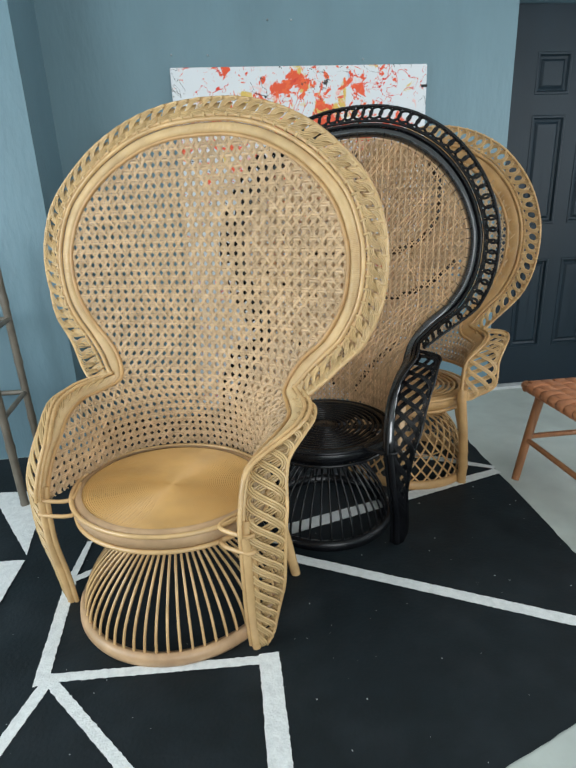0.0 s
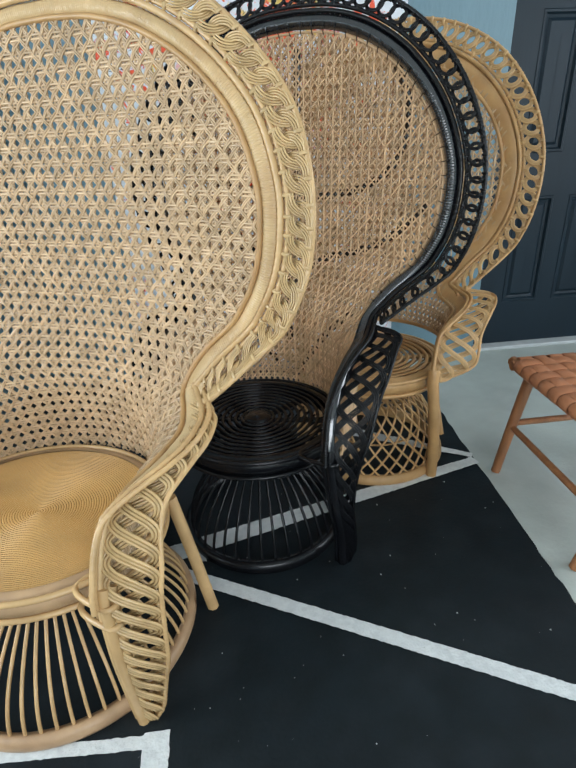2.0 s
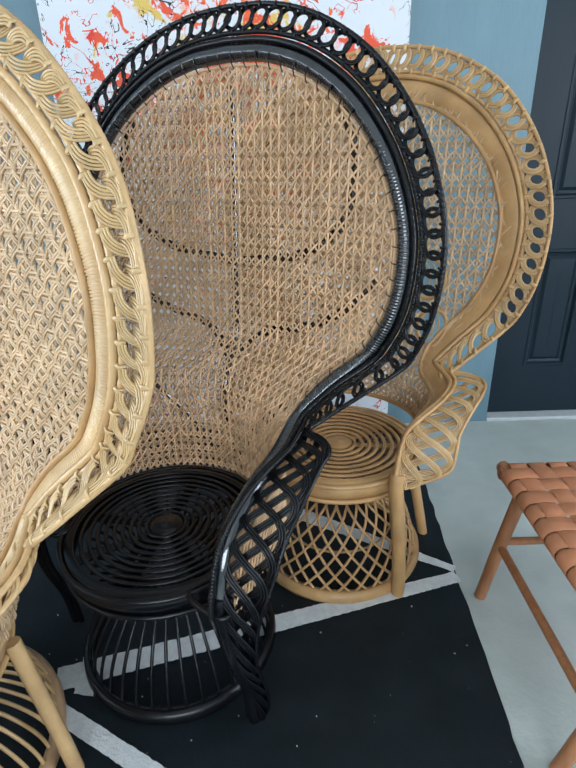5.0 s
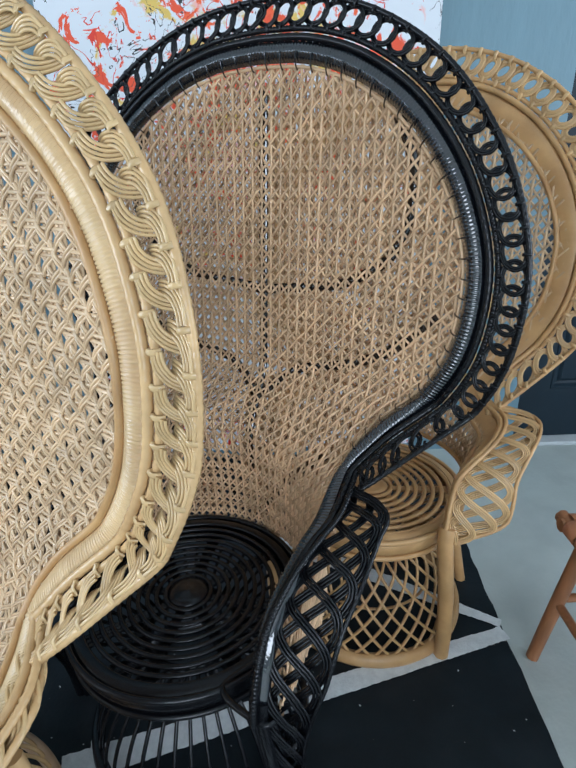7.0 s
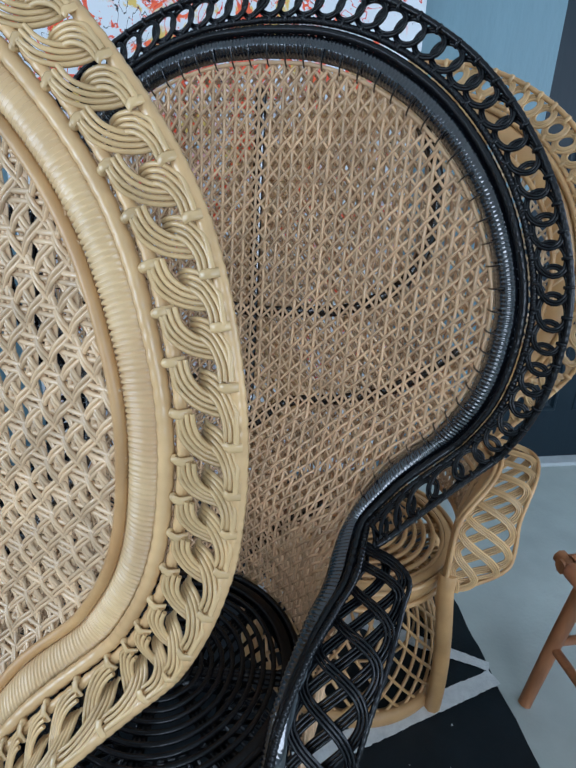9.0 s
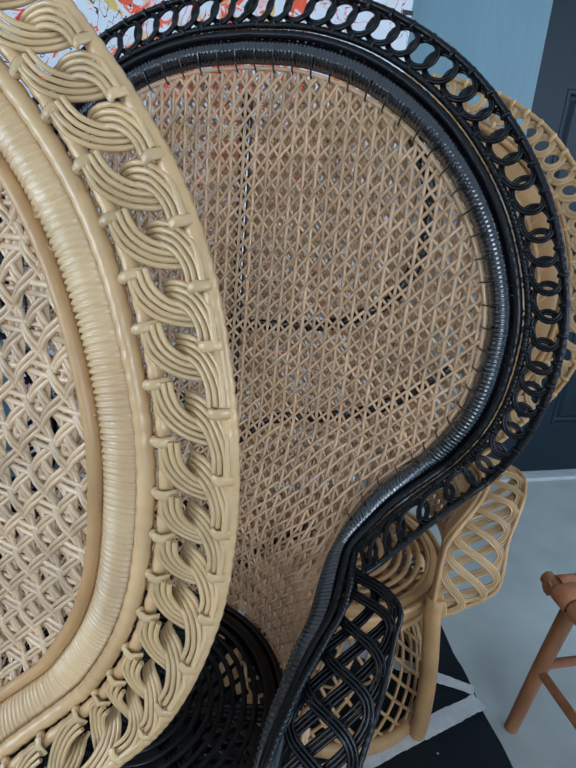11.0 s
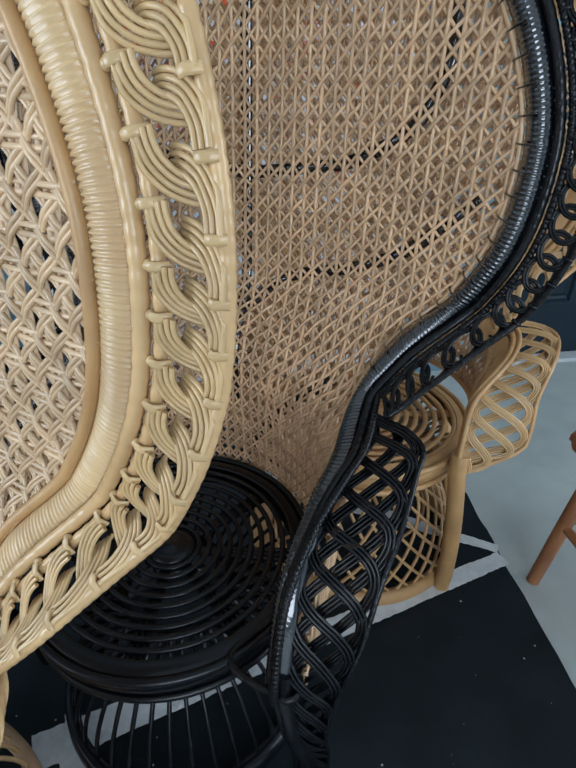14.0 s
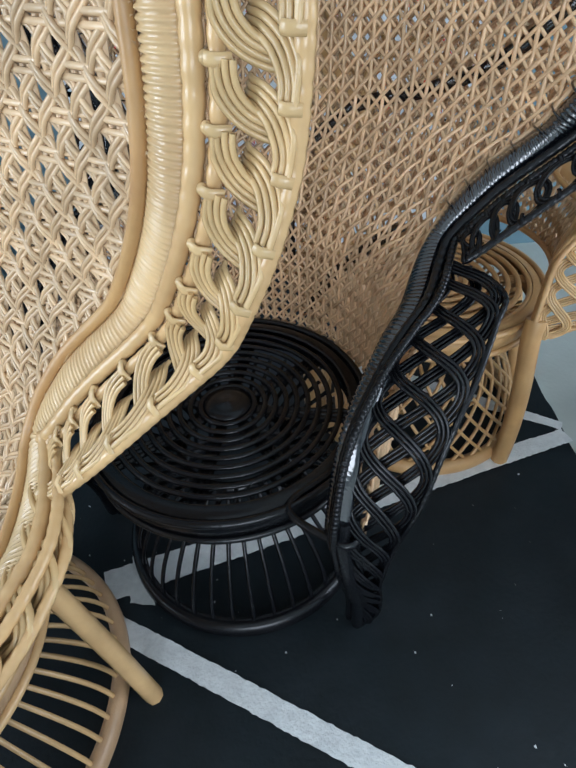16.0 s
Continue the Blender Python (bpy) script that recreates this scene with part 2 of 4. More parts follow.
def ball(sp, c, r, squash=(1, 1, 1), n=8):
    th = np.linspace(0.05, np.pi - 0.05, n // 2 + 2)
    ph = np.linspace(0, 2 * np.pi, n, endpoint=False)
    T, Pp = np.meshgrid(th, ph, indexing="ij")
    g = np.stack([np.sin(T) * np.cos(Pp) * squash[0], np.sin(T) * np.sin(Pp) * squash[1], np.cos(T) * squash[2]], -1) * r + np.asarray(c)
    a, b = g.shape[:2]
    I, J = np.meshgrid(np.arange(a - 1), np.arange(b), indexing="ij")
    J2 = (J + 1) % b
    sp.add(g, np.stack([I * b + J, (I + 1) * b + J, (I + 1) * b + J2, I * b + J2], -1).reshape(-1, 4))


def spline(pts, n=200):
    """A smooth curve through pts, evenly spaced."""
    p = np.asarray(pts, float)
    q = np.vstack([2 * p[0] - p[1], p, 2 * p[-1] - p[-2]])
    out = []
    for i in range(1, len(q) - 2):
        t = np.linspace(0, 1, 24, endpoint=False)[:, None]
        a, b, c, d = q[i - 1], q[i], q[i + 1], q[i + 2]
        out.append(0.5 * (2 * b + (c - a) * t + (2 * a - 5 * b + 4 * c - d) * t ** 2 + (3 * b - a - 3 * c + d) * t ** 3))
    out = np.vstack(out + [p[-1:]])
    return even(out, n)


def even(p, n):
    s = np.concatenate([[0], np.cumsum(np.linalg.norm(np.diff(p, axis=0), axis=1))])
    k = np.linspace(0, s[-1], n)
    return np.stack([np.interp(k, s, p[:, i]) for i in range(p.shape[1])], -1)


def length(p):
    return float(np.linalg.norm(np.diff(p, axis=0), axis=1).sum())


def box(lo, hi, bevel=0.0, segments=1):
    bm = bmesh.new()
    bmesh.ops.create_cube(bm, size=1)
    for v in bm.verts:
        v.co = [lo[i] + (v.co[i] + 0.5) * (hi[i] - lo[i]) for i in range(3)]
    if bevel:
        bmesh.ops.bevel(bm, geom=bm.edges[:], offset=bevel, segments=segments, affect="EDGES")
    return bm


# ---- setting ----
X0, X1, Y0, WALL_Y, TOP = -2.8, 3.2, -2.3, 3.322, 2.75
DOOR_L, DOOR_R, DOOR_H = 1.572, 2.42, 2.205


def structure(name, bm, material, label, category, parent=None):
    return tagged(part(name, bm, material, parent, smooth=False), label, category, kind="structure")


structure("floor", box((X0, Y0, -0.12), (X1, WALL_Y + 0.3, 0)), CONCRETE, "pale grey painted concrete floor, scuffed", "floor")
structure("ceiling", box((X0 - 0.15, Y0 - 0.15, TOP), (X1 + 0.15, WALL_Y + 0.3, TOP + 0.12)), CEIL, "plain white ceiling", "ceiling")
north = thing("wall_north", "blue-grey painted wall with brush texture", "wall", kind="structure")
part("wall_panel", box((X0, WALL_Y, 0), (DOOR_L, WALL_Y + 0.16, TOP)), WALL, north, smooth=False)
part("wall_panel", box((DOOR_R, WALL_Y, 0), (X1, WALL_Y + 0.16, TOP)), WALL, north, smooth=False)
part("wall_panel", box((DOOR_L, WALL_Y, DOOR_H), (DOOR_R, WALL_Y + 0.16, TOP)), WALL, north, smooth=False)
structure("wall_pier", box((X0, 2.92, 0), (-0.90, WALL_Y, TOP)), WALL, "blue-grey painted wall pier catching window light", "wall")


def wall_with_opening(name, axis, at, a0, a1, o0, o1, z0, z1, thick):
    """A plain wall along x (axis 0) or y (axis 1) with one window opening."""
    root = thing(name, "plain pale wall with a wide window opening", "wall", kind="structure")
    for lo, hi, b, t in ((a0, o0, 0, TOP), (o1, a1, 0, TOP), (o0, o1, 0, z0), (o0, o1, z1, TOP)):
        if axis == 0:
            bm = box((lo, min(at, at + thick), b), (hi, max(at, at + thick), t))
        else:
            bm = box((min(at, at + thick), lo, b), (max(at, at + thick), hi, t))
        part("wall_panel", bm, PLAIN, root, smooth=False)
    return root


wall_with_opening("wall_south", 0, Y0, X0, X1, -0.6, 1.8, 0.7, 2.4, -0.15)
wall_with_opening("wall_west", 1, X0, Y0, WALL_Y, -0.15, 1.95, 0.7, 2.4, -0.15)
wall_with_opening("wall_east", 1, X1, Y0, WALL_Y, 0.35, 2.05, 0.7, 2.4, 0.15)


def door():
    root = thing("door_1", "closed slate-black six-panel door set back in the wall", "door", kind="structure")
    y = 3.374
    cols, rows = ((1.735, 1.945), (2.03, 2.24)), ((0.27, 0.84), (1.05, 1.655), (1.76, 1.975))
    xs = [DOOR_L + 0.002, *cols[0], *cols[1], DOOR_R - 0.002]
    zs = [0.022, rows[0][0], rows[0][1], rows[1][0], rows[1][1], rows[2][0], rows[2][1], DOOR_H - 0.004]
    for k in (0, 2, 4):
        part("stile", box((xs[k], y, zs[0]), (xs[k + 1], y + 0.04, zs[7])), DOOR, root, smooth=False)
    for k in (0, 2, 4, 6):
        for c in cols:
            part("rail", box((c[0], y, zs[k]), (c[1], y + 0.04, zs[k + 1])), DOOR, root, smooth=False)
    for c in cols:
        for r in rows:
            sp = Soup()
            steps = ((0, 0.0), (0.004, -0.004), (0.014, -0.004), (0.022, 0.010), (0.034, 0.014), (0.048, 0.004), (0.5, 0.003))
            ring = []
            for off, dy in steps:
                o = min(off, (c[1] - c[0]) / 2 - 0.001)
                ring.append([(c[0] + o, y + dy, r[0] + o), (c[1] - o, y + dy, r[0] + o), (c[1] - o, y + dy, r[1] - o), (c[0] + o, y + dy, r[1] - o)])
            g = np.array(ring).transpose(1, 0, 2)
            sheet(sp, g[::-1], closed=True)
            part("door_panel", sp, DOOR, root, smooth=False)
    part("threshold", box((DOOR_L, WALL_Y - 0.012, 0), (DOOR_R, y + 0.05, 0.02), 0.004), TRIM, root, "pale worn threshold", smooth=False)
    part("jamb", box((DOOR_L, y + 0.042, 0.02), (DOOR_R, WALL_Y + 0.158, DOOR_H - 0.002)), DOOR, root, smooth=False)


door()


def rough_poly(sp, pts, z, step=0.03, wob=0.0035, seed=0):
    """A flat painted patch with an uneven, hand-painted edge."""
    rng = np.random.RandomState(seed)
    out = []
    pts = [np.array(p, float) for p in pts]
    for a, b in zip(pts, pts[1:] + pts[:1]):
        d = b - a
        n = max(2, int(np.linalg.norm(d) / step))
        nn = np.array([-d[1], d[0]]) / (np.linalg.norm(d) + 1e-9)
        for k in range(n):
            out.append(a + d * k / n + (nn * rng.uniform(-wob, wob) if k else 0))
    bm = bmesh.new()
    f = bm.faces.new([bm.verts.new((p[0], p[1], z)) for p in out])
    if f.normal.z < 0:
        f.normal_flip()
    bmesh.ops.triangulate(bm, faces=[f])
    return bm


def stripe(a, b, w0, w1=None):
    a, b = np.array(a, float), np.array(b, float)
    n = np.array([-(b - a)[1], (b - a)[0]]) / np.linalg.norm(b - a)
    w1 = w0 if w1 is None else w1
    return [a - n * w0 / 2, b - n * w1 / 2, b + n * w1 / 2, a + n * w0 / 2]


structure("floor_black_field", rough_poly(None, [(X0 + 0.01, 0.2), (-0.3, 0.55), (0.1, 0.83), (0.4, 0.985), (0.62, 1.062), (0.91, 1.172), (1.07, 1.26), (1.082, 1.75), (1.10, 2.1), (1.108, 2.3), (1.138, 2.9), (1.15, WALL_Y - 0.006), (-0.89, WALL_Y - 0.006), (-0.89, 2.91), (X0 + 0.01, 2.91)], 0.003, seed=3), BLACKFLOOR, "matt black painted geometric field on the floor", "floor paint")
LINES = [
    stripe((-0.70, 1.425), (-0.05, 1.388), 0.030),
    stripe((-0.05, 1.41), (-0.055, 0.55), 0.058, 0.062),
    stripe((-0.665, 1.42), (-0.80, 1.02), 0.036),
    stripe((-0.685, 1.40), (-0.715, 1.84), 0.040),
    stripe((-0.66, 1.41), (-0.20, 0.90), 0.030),
    stripe((-0.02, 1.874), (1.085, 1.262), 0.044),
    stripe((-0.06, 1.96), (1.108, 2.283), 0.075, 0.045),
    stripe((1.108, 2.315), (0.45, 2.72), 0.03, 0.08),
    [(0.0, 1.92), (0.055, 1.91), (-0.02, 2.12)],
    [(-1.5, 2.57), (-0.997, 2.506), (-0.925, 2.013), (-1.19, 2.43)],
    [(-1.4, 2.02), (-0.92, 1.985), (-0.926, 1.758), (-1.1, 1.45), (-1.5, 1.4)],
    stripe((-0.715, 1.83), (-0.60, 1.90), 0.03),
    stripe((-0.715, 1.83), (-0.70, 2.06), 0.03, 0.02),
]
for k, pts in enumerate(LINES):
    structure("floor_line", rough_poly(None, pts, 0.0045 + 0.0003 * k, seed=20 + k, step=0.008, wob=0.0016), WHITELINE, "rough hand-painted white line on black floor", "floor paint")


sp = Soup()
rng = np.random.RandomState(11)
for k in range(170):
    x, y, r = rng.uniform(-0.9, 1.06), rng.uniform(0.6, 2.3), 0.0008 + 0.0022 * rng.rand() ** 3
    if y < 0.985 + 0.42 * (x - 0.4) + 0.02:
        continue
    t = np.linspace(0, 2 * np.pi, 6, endpoint=False)
    rr = r * rng.uniform(0.5, 1.4, 6)
    g = np.stack([x + rr * np.cos(t), y + rr * np.sin(t), np.full(6, 0.0038)], -1)
    sp.add(g, [[0, 1, 2, 3], [0, 3, 4, 5]])
tagged(part("paint_flecks", sp, WHITELINE, smooth=False), "tiny pale paint flecks on the black floor", "paint flecks", kind="stuff")


# ---- painting on the wall ----
def painting():
    root = thing("painting", "large unframed canvas with orange-red paint splatter on white", "painting")
    x0, x1, z0, z1 = -0.286, 1.066, 0.055, 1.906
    part("canvas", box((x0, WALL_Y - 0.034, z0), (x1, WALL_Y - 0.004, z1), 0.004, 2), PAINTING, root, smooth=False)
    for xa, xb in ((x0 + 0.01, x0 + 0.05), (x1 - 0.05, x1 - 0.01)):
        part("stretcher_bar", box((xa, WALL_Y - 0.0038, z0 + 0.02), (xb, WALL_Y - 0.0005, z1 - 0.02)), CANVAS_EDGE, root, smooth=False)
    part("tape", box((x1 - 0.032, WALL_Y - 0.0365, 1.795), (x1 + 0.002, WALL_Y - 0.0345, 1.808)), BLACK, root, "black paint drip at the edge", smooth=False)


painting()
for x, z in ((0.223, 2.115), (0.345, 2.114), (-0.273, 1.965), (-0.09, 1.962), (0.72, 1.935)):
    sp = Soup()
    tube(sp, [(x, WALL_Y - 0.012, z + 0.002), (x, WALL_Y + 0.01, z)], 0.0022, 6, up=(0, 0, 1))
    ball(sp, (x, WALL_Y - 0.012, z + 0.002), 0.005, (1, 0.5, 1))
    tagged(part("nail", sp, STEEL), "small steel nail standing proud of the painted wall", "nail", group="wall nails")


# ---- peacock chairs ----
class Back:
    """The bent sheet of a chair's back: flat outline coordinates (q, z) to local space. y points to the back."""

    def __init__(self, wide, depth=0.385, radius=0.30, lean=0.035, drop=0.0, shoulder=0.0, waist=0.0, bend=0.58, rise=0.0, splay=0.12, flare=0.0, tall=0.0):
        self.bend, self.rise, self.splay, self.flare, self.tall = bend, rise, splay, flare, tall
        self.wide, self.depth, self.radius, self.lean, self.drop, self.shoulder, self.waist = wide, depth, radius, lean, drop, shoulder, waist

    def at(self, q, z, out=0.0):
        q, z = np.broadcast_arrays(np.asarray(q, float), np.asarray(z, float))
        a = np.abs(q)
        sg = np.sign(q)
        R = self.radius
        shallow_x = a * self.wide * (1 + self.shoulder * np.exp(-((z - 1.27) / 0.10) ** 2))
        shallow_y = self.depth + self.lean * (z - 1.1) / 0.4 - 0.055 * (a / 0.43) ** 2
        edge = np.clip((np.hypot(a, z - 1.02) - 0.455) / 0.08, 0, 1) * np.clip((z - 0.88) / 0.1, 0, 1)
        shallow_y = shallow_y + self.flare * edge
        top = np.clip((z - 1.08) / 0.34, 0, 1.4)
        ar = a * R / 0.295
        th = np.minimum(ar / R, np.pi / 2)
        run = np.maximum(ar - R * np.pi / 2, 0)
        deep_x = (R * np.sin(th) + self.splay * run) * (1 + (self.wide - 1) * 0.3)
        deep_y = R * np.cos(th) - run + 0.012
        s = np.clip((z - self.bend) / (0.85 - self.bend), 0, 1)
        s = s * s * (3 - 2 * s)
        x = (deep_x * (1 - s) + shallow_x * s) * (1 + self.waist * np.exp(-((z - 0.69) / 0.075) ** 2))
        y = deep_y * (1 - s) + shallow_y * s
        fall = np.interp(z, [0.405, 0.70, 1.43], [0.0, 1.0, 0.0])
        return np.stack([sg * x, y + out, z - self.drop * fall + self.tall * top ** 1.5 + self.rise * np.exp(-((z - 0.69) / 0.08) ** 2)], -1)

    def normal(self, q, z):
        e = 0.004
        du = self.at(q + e, z) - self.at(q - e, z)
        dz = self.at(q, z + e) - self.at(q, z - e)
        return unit(np.cross(dz, du))


# half outline of the opening, from the top middle down round the fan, in at the waist and out along the arm
HALF = [(0, 1.430), (0.10, 1.422), (0.20, 1.391), (0.30, 1.328), (0.38, 1.235), (0.425, 1.13), (0.432, 1.04), (0.415, 0.945), (0.365, 0.85), (0.295, 0.765),
        (0.258, 0.712), (0.272, 0.675), (0.34, 0.657), (0.44, 0.648), (0.53, 0.615), (0.60, 0.545), (0.64, 0.45), (0.648, 0.405)]


# the same with a gentle bend from the fan into a steeper arm
HALF_SOFT = HALF[:9] + [(0.313, 0.780), (0.285, 0.722), (0.293, 0.676), (0.340, 0.643), (0.425, 0.620), (0.52, 0.585), (0.60, 0.53), (0.64, 0.45), (0.648, 0.405)]

HALF_MID = HALF[:9] + [(0.300, 0.772), (0.268, 0.718), (0.277, 0.678), (0.335, 0.656), (0.43, 0.642), (0.52, 0.612), (0.598, 0.542), (0.64, 0.45), (0.648, 0.405)]


def outline(half=HALF):
    r = spline(half, 260)
    left = r[::-1].copy()
    left[:, 0] *= -1
    return np.vstack([left, r[1:]])


RIM = outline()
CLIP = 0.009


# the frame is full width round the fan and slimmer along the arms
MIDDLE = len(RIM) // 2
TAPER = np.interp(np.abs(np.arange(len(RIM)) - MIDDLE) / MIDDLE, [0, 0.62, 0.76, 1.0], [1.0, 1.0, 0.80, 0.78])


def offset_rim(d):
    """The outline moved outwards by d in the flat sheet."""
    t = unit(np.gradient(RIM, axis=0))
    n = np.stack([-t[:, 1], t[:, 0]], -1)
    return RIM + n * d * TAPER[:, None]


def inside(q, z, margin=0.0):
    """Even-odd test against the outline closed along the seat."""
    rim = offset_rim(CLIP)
    px = np.concatenate([rim[:, 0], [0.655, -0.655]])
    pz = np.concatenate([rim[:, 1], [0.395, 0.395]])
    q, z = np.asarray(q), np.asarray(z)
    res = np.zeros(q.shape, bool)
    for i in range(len(px)):
        j = i - 1
        cond = (pz[i] > z) != (pz[j] > z)
        if cond.any():
            xin = (px[j] - px[i]) * (z - pz[i]) / (pz[j] - pz[i] + 1e-12) + px[i]
            res ^= cond & (q < xin)
    return res


def strands(sp, back, lines, r, amp, phase_len, out=0.0, step=0.009, sides=5, gaps=None):
    """Woven strands along straight lines of the flat sheet, clipped to the opening."""
    for k, (a, b, sign) in enumerate(lines):
        a, b = np.array(a), np.array(b)
        L = np.linalg.norm(b - a)
        n = max(3, int(L / step))
        u = np.linspace(0, 1, n)
        q = a[0] + (b[0] - a[0]) * u
        z = a[1] + (b[1] - a[1]) * u
        ok = inside(q, z)
        if gaps is not None:
            ok &= ~gaps(q, z)
        idx = np.flatnonzero(ok)
        if len(idx) < 3:
            continue
        for run in np.split(idx, np.flatnonzero(np.diff(idx) > 1) + 1):
            if len(run) < 3:
                continue
            nrm = back.normal(q[run], z[run])
            w = amp * np.sin(2 * np.pi * (u[run] * L / phase_len) + sign)
            p = back.at(q[run], z[run]) + nrm * (w + out)[:, None]
            tube(sp, p, r, sides, up=nrm, caps=False)


def lattice(back, s, p, q_max=0.66, z0=0.39, z1=1.445):
    """Uprights at pitch s and crossing diagonals that rise p from upright to upright."""
    up, da, db = [], [], []
    n = int(q_max / s)
    for i in range(-n, n + 1):
        up.append(((i * s, z0), (i * s, z1), np.pi * (i % 2)))
    k = p / s
    lo, hi = z0 - q_max * k, z1 + q_max * k
    m = int((hi - lo) / p)
    for i in range(m):
        c = lo + i * p
        da.append(((-q_max, c - q_max * k), (q_max, c + q_max * k), np.pi * (i % 2)))
        db.append(((-q_max, c + q_max * k), (q_max, c - q_max * k), np.pi * (i % 2) + 1.2))
    return up, da, db


TALL_CELL = 1.2


def octagon_weave(back, s, q_max=0.67, z0=0.39, z1=1.445):
    """Paired uprights, paired level strands and two diagonals, leaving round holes."""
    up, lev, da, db = [], [], [], []
    n = int(q_max / s)
    for i in range(-n, n + 1):
        for o in (-0.0037, 0.0037):
            up.append((((i + 0.5) * s + o, z0), ((i + 0.5) * s + o, z1), np.pi * (i % 2)))
    h = s * TALL_CELL
    m = int((z1 - z0) / h)
    for i in range(m + 1):
        for o in (-0.0037, 0.0037):
            lev.append(((-q_max, z0 + i * h + o), (q_max, z0 + i * h + o), np.pi * (i % 2)))
    reach = q_max * TALL_CELL
    for i in range(-n - m, n + m):
        c = z0 + i * h
        for o in (-0.0030, 0.0030):
            da.append(((-q_max, c + o - reach), (q_max, c + o + reach), np.pi * (i % 2)))
            db.append(((-q_max, c + o + reach), (q_max, c + o - reach), np.pi * (i % 2) + 1.5))
    return up, lev, da, db


PATTERN = [
    [(0.0, 1.40), (0.0, 1.0), (0.0, 0.80), (0.0, 0.56)],
    [(0.0, 1.015), (0.14, 1.035), (0.20, 1.05), (0.27, 1.09), (0.30, 1.125), (0.325, 1.19), (0.326, 1.25), (0.31, 1.30), (0.285, 1.345)],
    [(0.005, 0.76), (0.08, 0.832), (0.20, 0.868), (0.287, 0.908), (0.345, 0.957), (0.40, 1.01)],
    [(0.04, 0.455), (0.10, 0.545), (0.155, 0.612), (0.225, 0.692)],
]


def ribbed_roll(back, d0, d1, height, pitch, ridge, seg=8, until=0.41):
    """A wrapped band between two offsets of the outline, with a ridge for each turn of the wrapping."""
    sp = Soup()
    mid = offset_rim((d0 + d1) / 2)
    p3 = back.at(mid[:, 0], mid[:, 1])
    n = int(length(p3) / pitch) * 3
    run = np.concatenate([[0], np.cumsum(np.linalg.norm(np.diff(p3, axis=0), axis=1))])
    at = np.interp(np.linspace(0, run[-1], n), run, np.arange(len(run)))
    A, B = (np.stack([np.interp(at, np.arange(len(run)), o[:, c]) for c in (0, 1)], -1) for o in (offset_rim(d0), offset_rim(d1)))
    v = np.linspace(0, 1, seg + 1)
    q = A[:, None, 0] + (B - A)[:, None, 0] * v[None]
    z = A[:, None, 1] + (B - A)[:, None, 1] * v[None]
    nr = back.normal(q, z)
    rng = np.random.RandomState(5)
    turn = np.arange(n) % 3
    jit = np.repeat(rng.uniform(0.5, 1.2, n // 3 + 1), 3)[:n]
    prof = height * np.sin(np.pi * np.clip(v * 0.96 + 0.02, 0, 1)) ** 0.55
    h = prof[None] - (turn == 0)[:, None] * ridge * jit[:, None] + (turn == 2)[:, None] * ridge * 0.25
    front = back.at(q, z) - nr * h[..., None]
    rear = back.at(q[:, ::-1], z[:, ::-1]) + nr[:, ::-1] * (prof * 0.8)[None, ::-1, None]
    g = np.concatenate([front, rear[:, 1:-1]], 1)
    g = np.concatenate([g, g[:, :1]], 1)
    sheet(sp, g)
    return sp


def rim_rod(back, d, r, out=0.0, sides=8, n=700, cut=None):
    sp = Soup()
    o = offset_rim(d)
    if cut is not None:
        o = o[cut]
    o = even(o, n)
    nr = back.normal(o[:, 0], o[:, 1])
    p = back.at(o[:, 0], o[:, 1]) - nr * out
    tube(sp, p, r, sides, up=nr)
    return sp, p, nr


def fan_cells(back, d0, d1, pitch):
    """Even stations along the fan, waist to waist: inner and outer points and sheet normals."""
    keep = RIM[:, 1] > 0.70
    a, b = offset_rim(d0)[keep], offset_rim(d1)[keep]
    pa = back.at(*((a + b) / 2).T)
    n = int(length(pa) / pitch)
    return a, b, n


def fan_path(back, a, b, n, s, w, lift):
    """Points at station s (in cells) and fraction w across the border."""
    s = np.clip(np.asarray(s, float) / n, 0, 1) * (len(a) - 1)
    i = np.clip(np.floor(s).astype(int), 0, len(a) - 2)
    f = (s - i)[:, None]
    A = a[i] * (1 - f) + a[i + 1] * f
    B = b[i] * (1 - f) + b[i + 1] * f
    m = A + (B - A) * np.asarray(w)[:, None]
    nr = back.normal(m[:, 0], m[:, 1])
    return back.at(m[:, 0], m[:, 1]) - nr * np.asarray(lift)[:, None], nr


